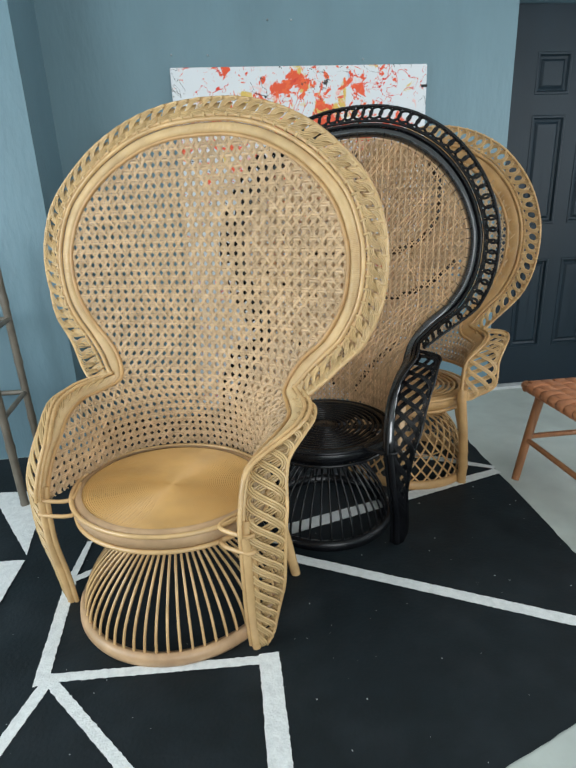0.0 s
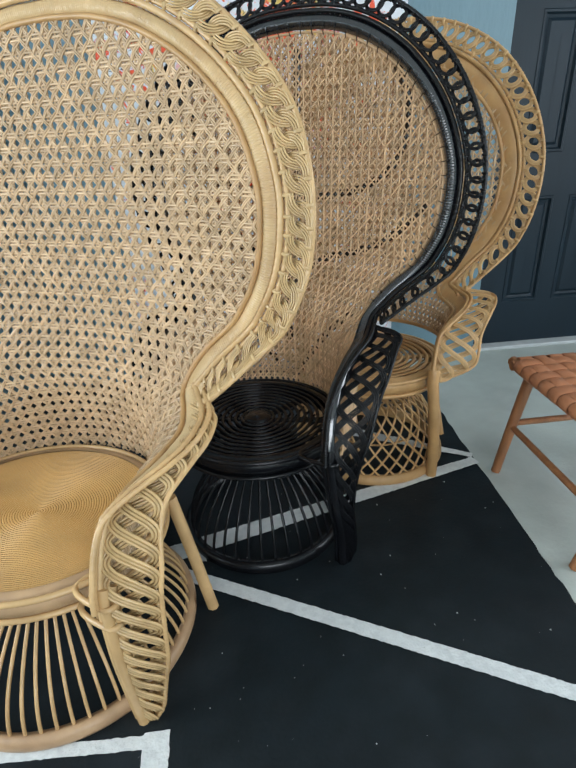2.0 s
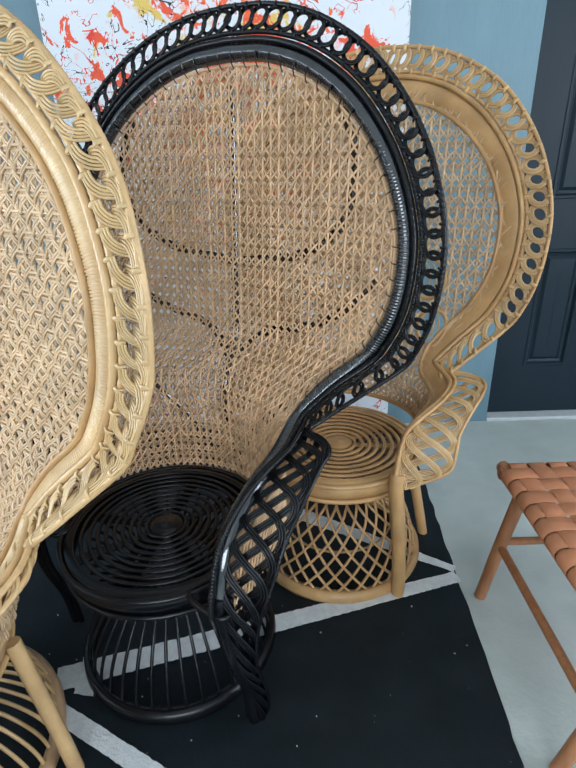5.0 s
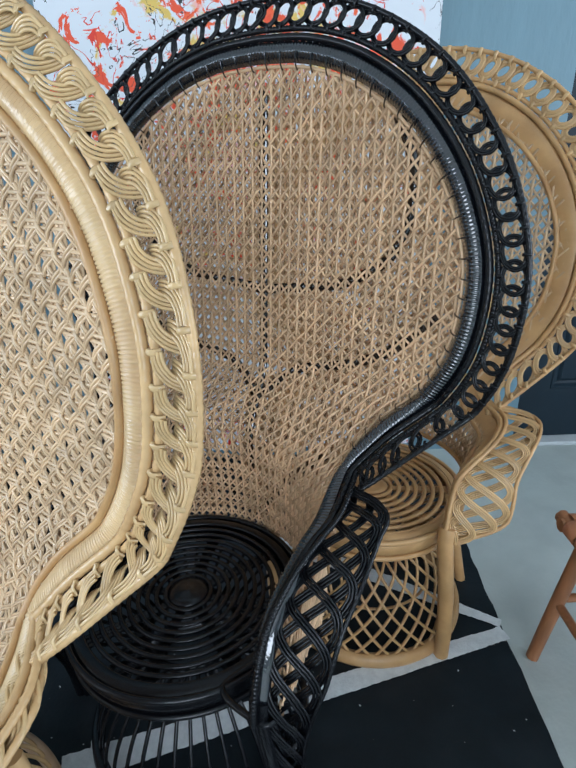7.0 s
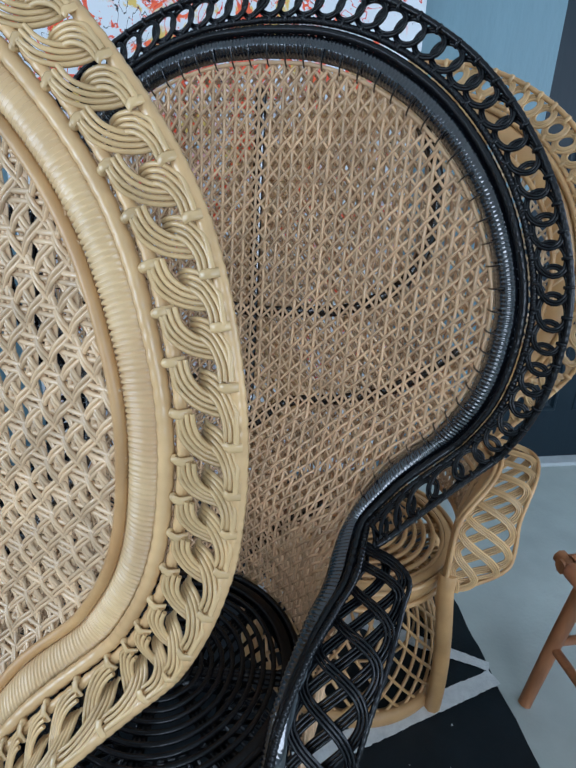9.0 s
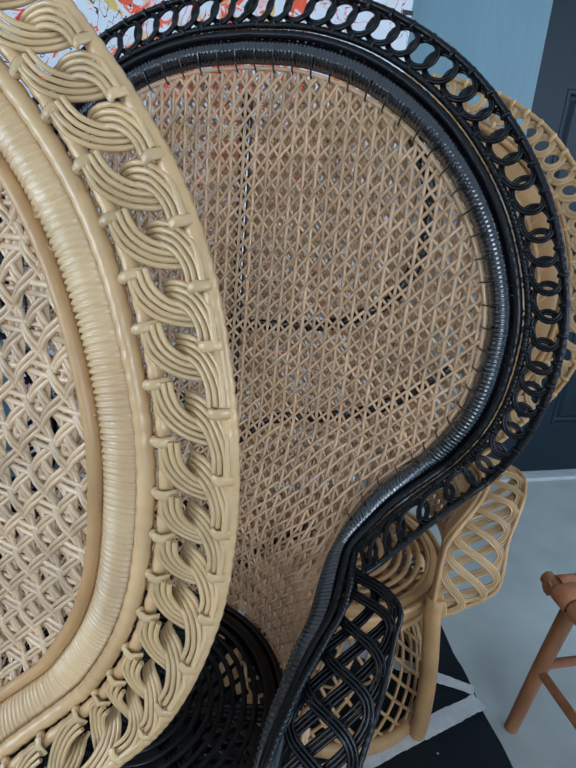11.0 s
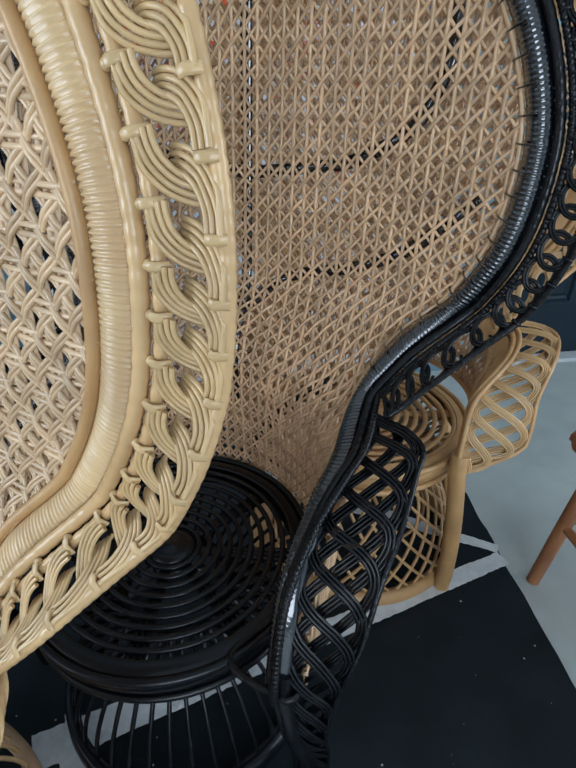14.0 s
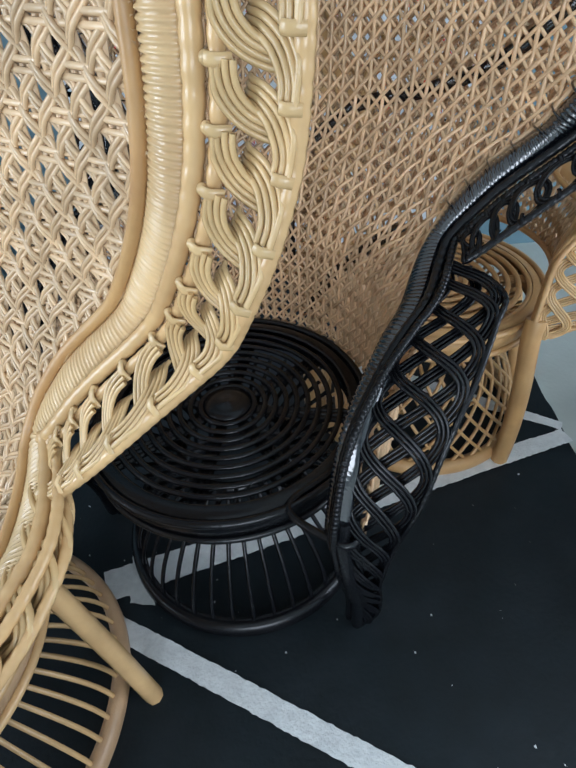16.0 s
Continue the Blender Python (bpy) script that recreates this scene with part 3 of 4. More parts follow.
def ring_border(back, d0, d1, pitch, r, ply, span, shear, lift, tie):
    """Overlapping loops of parallel strands between the band and the rim, each tied at both sides."""
    loops, ties = [], Soup()
    a, b, n = fan_cells(back, d0, d1, pitch)
    th = np.linspace(0, 2 * np.pi, 22, endpoint=False)
    rng = np.random.RandomState(9)
    for c in range(n):
        sp = Soup()
        loops.append(sp)
        j1, j2 = rng.uniform(-0.05, 0.05, 2)
        for k in range(ply):
            rn, rs = 0.46 - 0.072 * k * 3 / max(ply, 3) * 1.15, span - 0.105 * k
            w = 0.5 + rn * np.sin(th)
            s = c + 0.5 + j1 + rs * np.cos(th) + shear * np.sin(th)
            p, nr = fan_path(back, a, b, n, s, w, lift * np.cos(th + 0.6 + j2))
            tube(sp, p, r, 6, up=nr, closed=True)
        for w0, w1, ds in ((0.80, 1.10, shear), (-0.16, 0.14, -shear)):
            e, nr = fan_path(back, a, b, n, np.array([c + 0.5 + ds, c + 0.5 + ds, c + 0.5 + ds]), np.array([w0, (w0 + w1) / 2, w1]), np.array([0.003, lift + 0.003, 0.004]))
            tube(ties, e, tie, 8, up=nr, flat=0.45)
    return loops, ties


def twist_border(back, d0, d1, pitch, r, ply, lift, tie):
    """Pairs of curved bundles laid over one another, bound to the band and to the rim."""
    bundles, ties = [], Soup()
    a, b, n = fan_cells(back, d0, d1, pitch)
    rng = np.random.RandomState(9)
    low = spline([(0.0, 0.06), (0.26, 0.07), (0.52, 0.14), (0.78, 0.32), (0.93, 0.58), (0.95, 0.80)], 18)
    high = spline([(0.42, 0.22), (0.48, 0.46), (0.68, 0.70), (0.95, 0.86), (1.20, 0.94), (1.46, 0.95)], 18)
    u = np.linspace(0, 1, 18)
    for c in range(n - 1):
        j = rng.uniform(-0.03, 0.03)
        for line, up in ((low, lift * (1.0 - 2.0 * u ** 2)), (high, lift * (-1.0 + 2.6 * np.sqrt(u) - 0.9 * u))):
            sp = Soup()
            t = unit(np.gradient(line, axis=0))
            for k in range(ply):
                e = line + np.stack([-t[:, 1], t[:, 0]], -1) * (k - (ply - 1) / 2) * 0.106
                p, nr = fan_path(back, a, b, n, c + j + e[:, 0], np.clip(e[:, 1], -0.05, 1.02), up)
                tube(sp, p, r, 6, up=nr)
            bundles.append(sp)
        for s0, w0, w1 in ((0.52, 0.82, 1.08), (0.02, -0.14, 0.14)):
            e, nr = fan_path(back, a, b, n, np.array([c + s0 + j] * 3), np.array([w0, (w0 + w1) / 2, w1]), np.array([lift + 0.0005, lift + 0.002, 0.004]))
            tube(ties, e, tie, 8, up=nr, flat=0.34)
        knot, nr = fan_path(back, a, b, n, np.array([c + 0.02 + j]), np.array([-0.17]), np.array([0.007]))
        ball(ties, knot[0], 0.0045, n=8)
    return bundles, ties


def arm_curves(back, side, foot, wing):
    """The arm's edge from the waist to the foot, and the wing's outer edge beside it."""
    o = offset_rim(0.03)
    o = o[len(o) // 2:]
    o = o[(np.arange(len(o)) > len(o) * 0.70)]
    arm = back.at(o[:, 0], o[:, 1])
    end = arm[-1]
    foot = np.array([*foot, 0.0])
    leg = spline([end, (end[0] * 0.5 + foot[0] * 0.5 + 0.004, end[1] * 0.6 + foot[1] * 0.4 - 0.012, 0.26), (foot[0], foot[1] - 0.012, 0.12), foot], 60)
    line = even(np.vstack([arm, leg[1:]]), 200)
    s = np.linspace(0, 1, 200)
    w = np.interp(s, *wing["width"])
    w = np.convolve(np.pad(w, 6, mode="edge"), np.ones(13) / 13, "valid")
    d = np.stack([np.full(200, 0.92), np.full(200, wing["aft"]), np.interp(s, [0, 0.25, 0.45, 1], wing.get("lift", [0.25, 0.25, 0.0, 0.0]))], -1)
    rim = line + d * w[:, None]
    rim[:, 2] = np.maximum(rim[:, 2], 0.012)
    k = int(200 * wing["to"])
    out = []
    for c in (line, rim[:k]):
        c = c.copy()
        c[:, 0] *= side
        out.append(c)
    return out


def wing_weave(inner, outer, wave, ply, r, phases=4, amp=0.009):
    """Open plait: bundles of strands swing between the arm and the wing's rim and pass over one another."""
    n = len(inner)
    mid = (inner + outer) / 2
    run = np.concatenate([[0], np.cumsum(np.linalg.norm(np.diff(mid, axis=0), axis=1))])
    m = max(60, int(run[-1] / 0.006))
    at = np.linspace(0, run[-1], m)
    A, B = (np.stack([np.interp(at, run, c[:, k]) for k in range(3)], -1) for c in (inner, outer))
    nr = unit(np.cross(np.gradient(A, axis=0) + 1e-6, B - A))
    span = np.maximum(np.linalg.norm(B - A, axis=1), 1e-4)
    for ph in range(phases):
        th = 2 * np.pi * (at / wave + ph / phases)
        turns = np.floor(th / np.pi + 0.5).astype(int)
        w0 = 0.5 + 0.43 * np.sin(th)
        c0 = A + (B - A) * w0[:, None] + nr * (amp * np.cos(th))[:, None]
        side = unit(np.cross(nr, unit(np.gradient(c0, axis=0))))
        pieces = {}
        for k in range(ply):
            off = (k - (ply - 1) / 2) * r * 1.9
            p = c0 + side * off
            for turn in range(turns[0], turns[-1] + 1):
                idx = np.flatnonzero(turns == turn)
                if len(idx) < 3:
                    continue
                idx = np.arange(max(idx[0] - 1, 0), min(idx[-1] + 2, m))
                if span[idx].mean() < 0.018:
                    continue
                tube(pieces.setdefault(turn, Soup()), p[idx], r, 5, up=nr[idx], caps=False)
        yield from pieces.values()


def coil_seat(R, z, pitch, solid):
    """Concentric coils, close laid or open with spokes below."""
    sp = Soup()
    th = np.linspace(0, 2 * np.pi, 72, endpoint=False)
    r = pitch * 0.5
    while r < R - pitch * 0.2:
        zz = z - 0.006 * (1 - (r / R) ** 2)
        n = 72 if r > 0.05 else 28
        t = np.linspace(0, 2 * np.pi, n, endpoint=False)
        p = np.stack([r * np.cos(t), r * np.sin(t), np.full(n, zz)], -1)
        tube(sp, p, pitch * (0.54 if solid else 0.30), 6, up=(0, 0, 1), closed=True, flat=0.8)
        r += pitch
    return sp


def spoke_base(R, z_top, neck, n, style):
    """The hourglass drum under the seat: rods of the lower skirt, and of the flare below the seat."""
    low, high = [], []
    zn = z_top * 0.80
    for k in range(n):
        a = 2 * np.pi * k / n
        for tw in ((0,) if style == "straight" else (-1, 1)):
            u = np.linspace(0, 1, 14)
            if style == "straight":
                rr = R - 0.012 - (R - 0.012 - neck) * u ** 1.9
            else:
                rr = neck + (R - 0.012 - neck) * np.sqrt(np.clip(1 - u ** 1.5, 0, 1))
            ang = a + tw * 0.9 * u
            zz = 0.025 + (zn - 0.025) * u
            sp = Soup()
            tube(sp, np.stack([rr * np.cos(ang), rr * np.sin(ang), zz], -1), 0.0045, 6, up=(0.001, 0.001, 1))
            low.append(sp)
            u2 = np.linspace(0, 1, 6)
            r2 = neck + (R * 0.78 - neck) * u2 ** 1.3
            sp = Soup()
            tube(sp, np.stack([r2 * np.cos(ang[-1] + 0 * u2), r2 * np.sin(ang[-1] + 0 * u2), zn + (z_top - zn) * u2], -1), 0.0042, 6, up=(0.001, 0.001, 1))
            high.append(sp)
    return low, high, zn


def hoop(R, z, r, flat=1.0, n=90, ridge=0.0):
    sp = Soup()
    t = np.linspace(0, 2 * np.pi, n, endpoint=False)
    rr = r + (ridge * (np.arange(n) % 2) if ridge else 0)
    tube(sp, np.stack([R * np.cos(t), R * np.sin(t), np.full(n, z)], -1), rr, 10, up=(0, 0, 1), closed=True, flat=flat)
    return sp


def wrapped_rod(p, r, pitch=0.012, groove=0.0005):
    """A rod bound with cane: a narrow seam at every turn."""
    sp = Soup()
    p = np.asarray(p, float)
    n = max(8, int(length(p) / pitch) * 4)
    q = even(p, n)
    k = np.arange(n) % 4
    rng = np.random.RandomState(len(p))
    jit = np.repeat(rng.uniform(-0.0001, 0.0001, n // 4 + 1), 4)[:n]
    tube(sp, q, r + jit - groove * (k == 0) + 0.0002 * (k == 2), 8, up=(0.02, 1, 0.03))
    return sp


def peacock_chair(m, label, cfg):
    global RIM, CLIP
    CLIP = 0.009 - min(cfg.get("inset", 0.0), 0.0)
    RIM = outline(cfg.get("half", HALF))
    root = thing("peacock_chair", label, "chair", m, group="peacock chairs")
    back = Back(cfg["wide"], cfg["depth"], cfg["radius"], cfg.get("lean", 0.035), cfg.get("drop", 0.0), cfg.get("shoulder", 0.0), cfg.get("waist", 0.0), cfg.get("bend", 0.58), cfg.get("rise", 0.0), cfg.get("splay", 0.12), cfg.get("flare", 0.0), cfg.get("tall", 0.0))
    C = cfg["mats"]
    R, ring = cfg["seat_r"], cfg["ring_r"]
    broad = cfg.get("seat_x", 1.0)
    # woven back
    sp = Soup()
    r = cfg["strand"]
    if cfg["weave"] == "octagon":
        sq = cfg["s"]
        up, lev, da, db = octagon_weave(back, sq)
        strands(sp, back, up, r * 1.35, 0.0015, sq * 2, out=0.001)
        strands(sp, back, lev, r * 1.35, 0.0015, sq * 2, out=-0.0010)

        slant = sq * np.hypot(1, TALL_CELL)
        strands(sp, back, da, r * 1.05, 0.0022, slant, out=-0.0030, step=0.006)
        strands(sp, back, db, r * 1.05, 0.0022, slant, out=-0.0022, step=0.006)
    else:
        up, da, db = lattice(back, cfg["s"], cfg["p"])
        lobes, low = cfg.get("lobes", ()), cfg.get("open_below", 0.0)

        def gaps(q, z):
            g = z < low
            for qc, zc, rc in lobes:
                g |= (np.abs(q) - qc) ** 2 + (z - zc) ** 2 < rc ** 2
            return g
        strands(sp, back, up, r * 1.1, 0.0012, cfg["p"] * 2, out=-0.0008, gaps=gaps)
        strands(sp, back, da, r, 0.0030, np.hypot(cfg["s"], cfg["p"]) * 2, out=-0.0012, gaps=gaps)
        strands(sp, back, db, r, 0.0030, np.hypot(cfg["s"], cfg["p"]) * 2, out=0.0008, gaps=gaps)
        th = np.linspace(0, 2 * np.pi, 40, endpoint=False)
        for side in (-1, 1):
            for qc, zc, rc in lobes:
                ring_rod = Soup()
                q, z = side * (qc + rc * np.cos(th)), zc + rc * np.sin(th)
                tube(ring_rod, back.at(q, z, -0.002), 0.0065, 8, up=back.normal(q, z), closed=True)
                lobe = part("lobe_ring", ring_rod, C["inner"], root)
                for o in (0.25, 0.62):
                    arc = Soup()
                    t = np.linspace(-0.9, 1.1, 14)
                    q, z = side * (qc - rc * (0.75 - o) + rc * 0.75 * np.cos(t) * 0.8), zc + rc * 0.85 * np.sin(t)
                    tube(arc, back.at(q, z), 0.0028, 6, up=back.normal(q, z))
                    part("lobe_arc", arc, C["braid"], lobe)
        if low:
            q = np.linspace(-0.56, 0.56, 90)
            edge = Soup()
            tube(edge, back.at(q, np.full(90, low), -0.003), 0.008, 8, up=back.normal(q, np.full(90, low)))
            part("lower_rail", edge, C["inner"], root)
    part("cane_back", sp, C["cane"], root, kind="stuff")
    if cfg.get("lining"):
        s, p = cfg["s"], cfg["p"]
        sp = Soup()
        big = 1.05
        for family, rr, out in ((up, r * 0.9, 0.032), (da, r * 0.85, 0.029), (db, r * 0.85, 0.035)):
            strands(sp, back, [((a[0] * big + s / 2, a[1] * big - 0.05), (b[0] * big + s / 2, b[1] * big - 0.05), f) for a, b, f in family], rr, 0.0012, p * 2, out=out)
        part("cane_lining", sp, C["cane"], root, kind="stuff")
        for k, pts in enumerate(PATTERN):
            for side in ((1,) if k == 0 else (-1, 1)):
                sp = Soup()
                c = spline([(q * side, z) for q, z in pts], 120)
                nr = back.normal(c[:, 0], c[:, 1])
                tube(sp, back.at(c[:, 0], c[:, 1]) + nr * 0.0062, s * 0.55, 6, up=nr, flat=0.12)
                part("dark_woven_line", sp, BLACK, root, "black strip woven into the cane")
    # bands and rods of the frame
    w = cfg["band"]
    inset = cfg.get("inset", 0.0)
    part("inner_rod", rim_rod(back, 0.004 - inset, cfg.get("inner_r", 0.0065), 0.004)[0], C["inner"], root)
    part("wrapped_band", ribbed_roll(back, 0.009 - inset, w, cfg["band_h"], cfg["turn"], cfg["ridge"]), C["wrap"], root)
    part("outer_rod", wrapped_rod(rim_rod(back, w + 0.006, 0.0075, 0.005)[1], 0.0075, 0.016, 0.0006), C["rod"], root)
    part("outer_rod", wrapped_rod(rim_rod(back, w + 0.019, 0.006, 0.002)[1], 0.006, cfg.get("bead", 0.013), cfg.get("bead_h", 0.0006)), C["rod"], root)
    fan = RIM[:, 1] > 0.70
    e = cfg["edge"]
    sp, p, nr = rim_rod(back, e, 0.0085, 0.0, n=900, cut=fan)
    part("outer_rim", wrapped_rod(p, cfg["rim_r"]), C["rod"], root)
    if cfg.get("twist"):
        sp, ties = twist_border(back, w + 0.022, e, cfg["cell"], cfg["ply_r"], cfg["ply"], cfg["lift"], cfg["tie"])
    else:
        sp, ties = ring_border(back, w + 0.022, e, cfg["cell"], cfg["ply_r"], cfg["ply"], cfg["span"], cfg["shear"], cfg["lift"], cfg["tie"])
    for one in sp:
        part("border_loop", one, C["braid"], root)
    part("border_binding", ties, C["braid"], root, kind="stuff")
    if cfg.get("lashing"):
        a, b, n = fan_cells(back, -0.004, 0.026, cfg["lashing"])
        for c in range(1, n):
            sp = Soup()
            e, nr = fan_path(back, a, b, n, np.array([c, c + 0.02, c + 0.05, c + 0.06, c + 0.06]), np.array([0.10, 0.16, 0.40, 0.7, 1.0]), np.array([0.003, 0.009, 0.0175, 0.0225, 0.0240]))
            tube(sp, e, 0.0016, 6, up=nr)
            part("lashing", sp, C["wrap"], root)
    # arms, wings and legs
    for side in (-1, 1):
        arm, rim = arm_curves(back, side, cfg["foot"], cfg["wing"])
        for sp in wing_weave(arm[2:len(rim)], rim[2:], cfg["wing_wave"], cfg["wing_ply"], cfg["wing_r"], cfg.get("wing_phases", 4)):
            part("wing_plait", sp, C["braid"], root)
        part("wing_rim", wrapped_rod(np.vstack([rim, arm[len(rim) - 1:len(rim)]]), cfg["rim_r"] * 0.85), C["rod"], root)
        leg0 = np.argmin(np.abs(arm[:, 2] - 0.43) + (arm[:, 1] > -0.05) * 9)
        q = arm[leg0 - 4:]
        for dx, dy, rr in cfg["leg_rods"]:
            sp = Soup()
            e = q + np.array([dx * side, dy, 0])
            tube(sp, e, rr, 8, up=(0, 1, 0.02))
            part("front_leg", sp, C["rod"], root)
        for zb in cfg.get("binding", (0.0, -0.052)):
            tie_rod = Soup()
            a0 = np.arctan2(-0.16, 0.21)
            tube(tie_rod, spline([(broad * R * np.cos(a0 + 0.35) * side, R * np.sin(a0 + 0.35), cfg["seat_z"] + zb), (broad * (R + 0.012) * np.cos(a0) * side, (R + 0.012) * np.sin(a0) - 0.004, cfg["seat_z"] + zb), (arm[leg0, 0] + 0.012 * side, arm[leg0, 1] - 0.012, cfg["seat_z"] + zb + 0.004), (arm[leg0, 0] + 0.026 * side, arm[leg0, 1] + 0.006, cfg["seat_z"] + zb + 0.004)], 20), 0.0065, 8, up=(0, 0, 1))
            part("seat_binding", tie_rod, C["rod"], root)
        if not cfg.get("rear", True):
            continue
        sp = Soup()
        bx = cfg["foot"][0] + 0.016
        tube(sp, spline([(bx * side, 0.168, 0.0), ((bx - 0.04) * side, 0.168, 0.19), ((bx - 0.08) * side, 0.165, 0.375)], 12), 0.017, 8, up=(0, 1, 0.02))
        part("back_leg", sp, C["rod"], root)
    # seat
    zs = cfg["seat_z"]
    if cfg["solid"]:
        part("seat_coil", coil_seat(R - 0.012, zs, cfg["coil"], True), C["seat"], root, kind="stuff").scale.x = broad
    else:
        rr = 0.03
        while rr < R - 0.012:
            part("seat_ring", hoop(rr, zs - 0.006 * (1 - (rr / R) ** 2), cfg["coil"] * 0.27, 0.85, 64), C["seat"], root)
            rr += cfg["coil"]
    if not cfg["solid"]:
        for k in range(8):
            a = 2 * np.pi * k / 8 + 0.3
            sp = Soup()
            for o in (-0.012, 0.0, 0.012):
                d, nn = np.array([np.cos(a), np.sin(a), 0]), np.array([-np.sin(a), np.cos(a), 0])
                tube(sp, [d * 0.03 + nn * o * 0.3 + (0, 0, zs - 0.014), d * (R - 0.01) + nn * o + (0, 0, zs - 0.010)], 0.0055, 6, up=(0, 0, 1))
            part("seat_spoke", sp, C["seat"], root)
        sp = hoop(0.001, zs - 0.004, 0.045, 0.15, 24)
        part("seat_centre", sp, C["seat"], root)
    sp = Soup()
    n = int(2 * np.pi * R / 0.005) * 2
    t = np.linspace(0, 2 * np.pi, n, endpoint=False)
    prof = np.array([(R - 0.016, zs + 0.004), (R - 0.004, zs + 0.004), (R + 0.010, zs - 0.006), (R + 0.013, zs - 0.024), (R + 0.006, zs - 0.046), (R - 0.012, zs - 0.054), (R - 0.02, zs - 0.02)])
    g = np.stack([(prof[None, :, 0] - 0.0007 * (np.arange(n) % 2)[:, None]) * np.cos(t)[:, None], (prof[None, :, 0] - 0.0007 * (np.arange(n) % 2)[:, None]) * np.sin(t)[:, None], np.broadcast_to(prof[None, :, 1], (n, len(prof)))], -1)
    sheet(sp, g, closed=True)
    edge_band = part("seat_band", sp, C["seat_wrap"], root)
    edge_band.scale.x = broad
    part("seat_rod", hoop(R + 0.012, zs - 0.002, 0.007), C["rod"], edge_band)
    part("seat_rod", hoop(R + 0.006, zs - 0.055, 0.007), C["rod"], edge_band)
    # drum base
    low, high, zn = spoke_base(ring, zs - 0.05, cfg["neck"], cfg["spokes"], cfg["base"])
    for sp in low:
        part("base_spoke", sp, C["rod"], root)
    for sp in high:
        part("upper_spoke", sp, C["rod"], root)
    part("neck_ring", hoop(cfg["neck"] + 0.006, zn, 0.009), C["rod"], root)
    part("neck_ring", hoop(cfg["neck"] + 0.010, zn + 0.014, 0.007), C["rod"], root)
    sp = Soup()
    n = 220
    t = np.linspace(0, 2 * np.pi, n, endpoint=False)
    prof = np.array([(ring - 0.020, 0.002), (ring + 0.002, 0.0), (ring + 0.008, 0.014), (ring + 0.006, 0.032), (ring - 0.004, 0.042), (ring - 0.02, 0.038), (ring - 0.020, 0.002)])
    g = np.stack([prof[None, :, 0] * np.cos(t)[:, None], prof[None, :, 0] * np.sin(t)[:, None], np.broadcast_to(prof[None, :, 1], (n, len(prof)))], -1)
    sheet(sp, g, closed=True)
    part("base_ring", sp, C["seat_wrap"], root)
    if cfg["base"] != "straight":
        part("inner_hoop", hoop(ring * 0.66, 0.12, 0.004), C["rod"], root)
    return root


WING_LONG = dict(width=([0, 0.05, 0.14, 0.30, 0.50, 0.75, 0.95, 1.0], [0.03, 0.035, 0.06, 0.095, 0.115, 0.10, 0.06, 0.03]), aft=0.42, to=1.0)
WING_DARK = dict(width=([0, 0.04, 0.12, 0.28, 0.45, 0.60, 0.72, 0.95, 1.0], [0.0, 0.07, 0.125, 0.135, 0.11, 0.07, 0.05, 0.045, 0.02]), aft=0.42, to=1.0)
WING_SHORT = dict(width=([0, 0.05, 0.12, 0.30, 0.42, 0.47, 0.52, 0.56, 1.0], [0.0, 0.07, 0.105, 0.135, 0.15, 0.14, 0.05, 0.0, 0.0]), aft=0.30, to=0.54, lift=[0.22, 0.15, -0.20, -0.1])

NATURAL = dict(cane=CANE, inner=HONEY, wrap=WRAP, rod=RATTAN, braid=BRAID, seat=SEAT, seat_wrap=SEATWRAP)
DARK = dict(cane=CANE_TAN, inner=CANE_TAN, wrap=BLACK, rod=BLACKDULL, braid=BLACKDULL, seat=BLACKDULL, seat_wrap=BLACKDULL)
AMBER = dict(cane=CANE, inner=HONEY, wrap=HONEY, rod=HONEY, braid=RATTAN, seat=HONEY, seat_wrap=HONEY)

THREE_RODS = ((0.006, 0.0, 0.013), (-0.012, 0.004, 0.008), (0.020, 0.012, 0.008))
peacock_chair(pose(-0.31, 1.74, 0.0, 0, 0, -26), "natural honey rattan peacock chair with plaited border",
              dict(half=HALF_MID, wide=1.150, tall=0.012, shoulder=0.020, waist=0.14, depth=0.365, radius=0.295, drop=0.030, mats=NATURAL, weave="octagon", s=0.0250, strand=0.0023, inset=-0.005, band=0.043, band_h=0.007, turn=0.0054, ridge=0.0034, edge=0.109, rim_r=0.0064, flare=0.024,
                   twist=True, cell=0.042, ply=4, ply_r=0.0023, span=0.64, shear=0.27, lift=0.010, tie=0.0042, wing=WING_LONG, foot=(0.329, -0.17), wing_wave=0.170, wing_ply=3, wing_r=0.0036, leg_rods=THREE_RODS,
                   seat_r=0.268, seat_x=1.13, seat_z=0.405, coil=0.0055, solid=True, ring_r=0.330, neck=0.095, spokes=58, base="straight"))
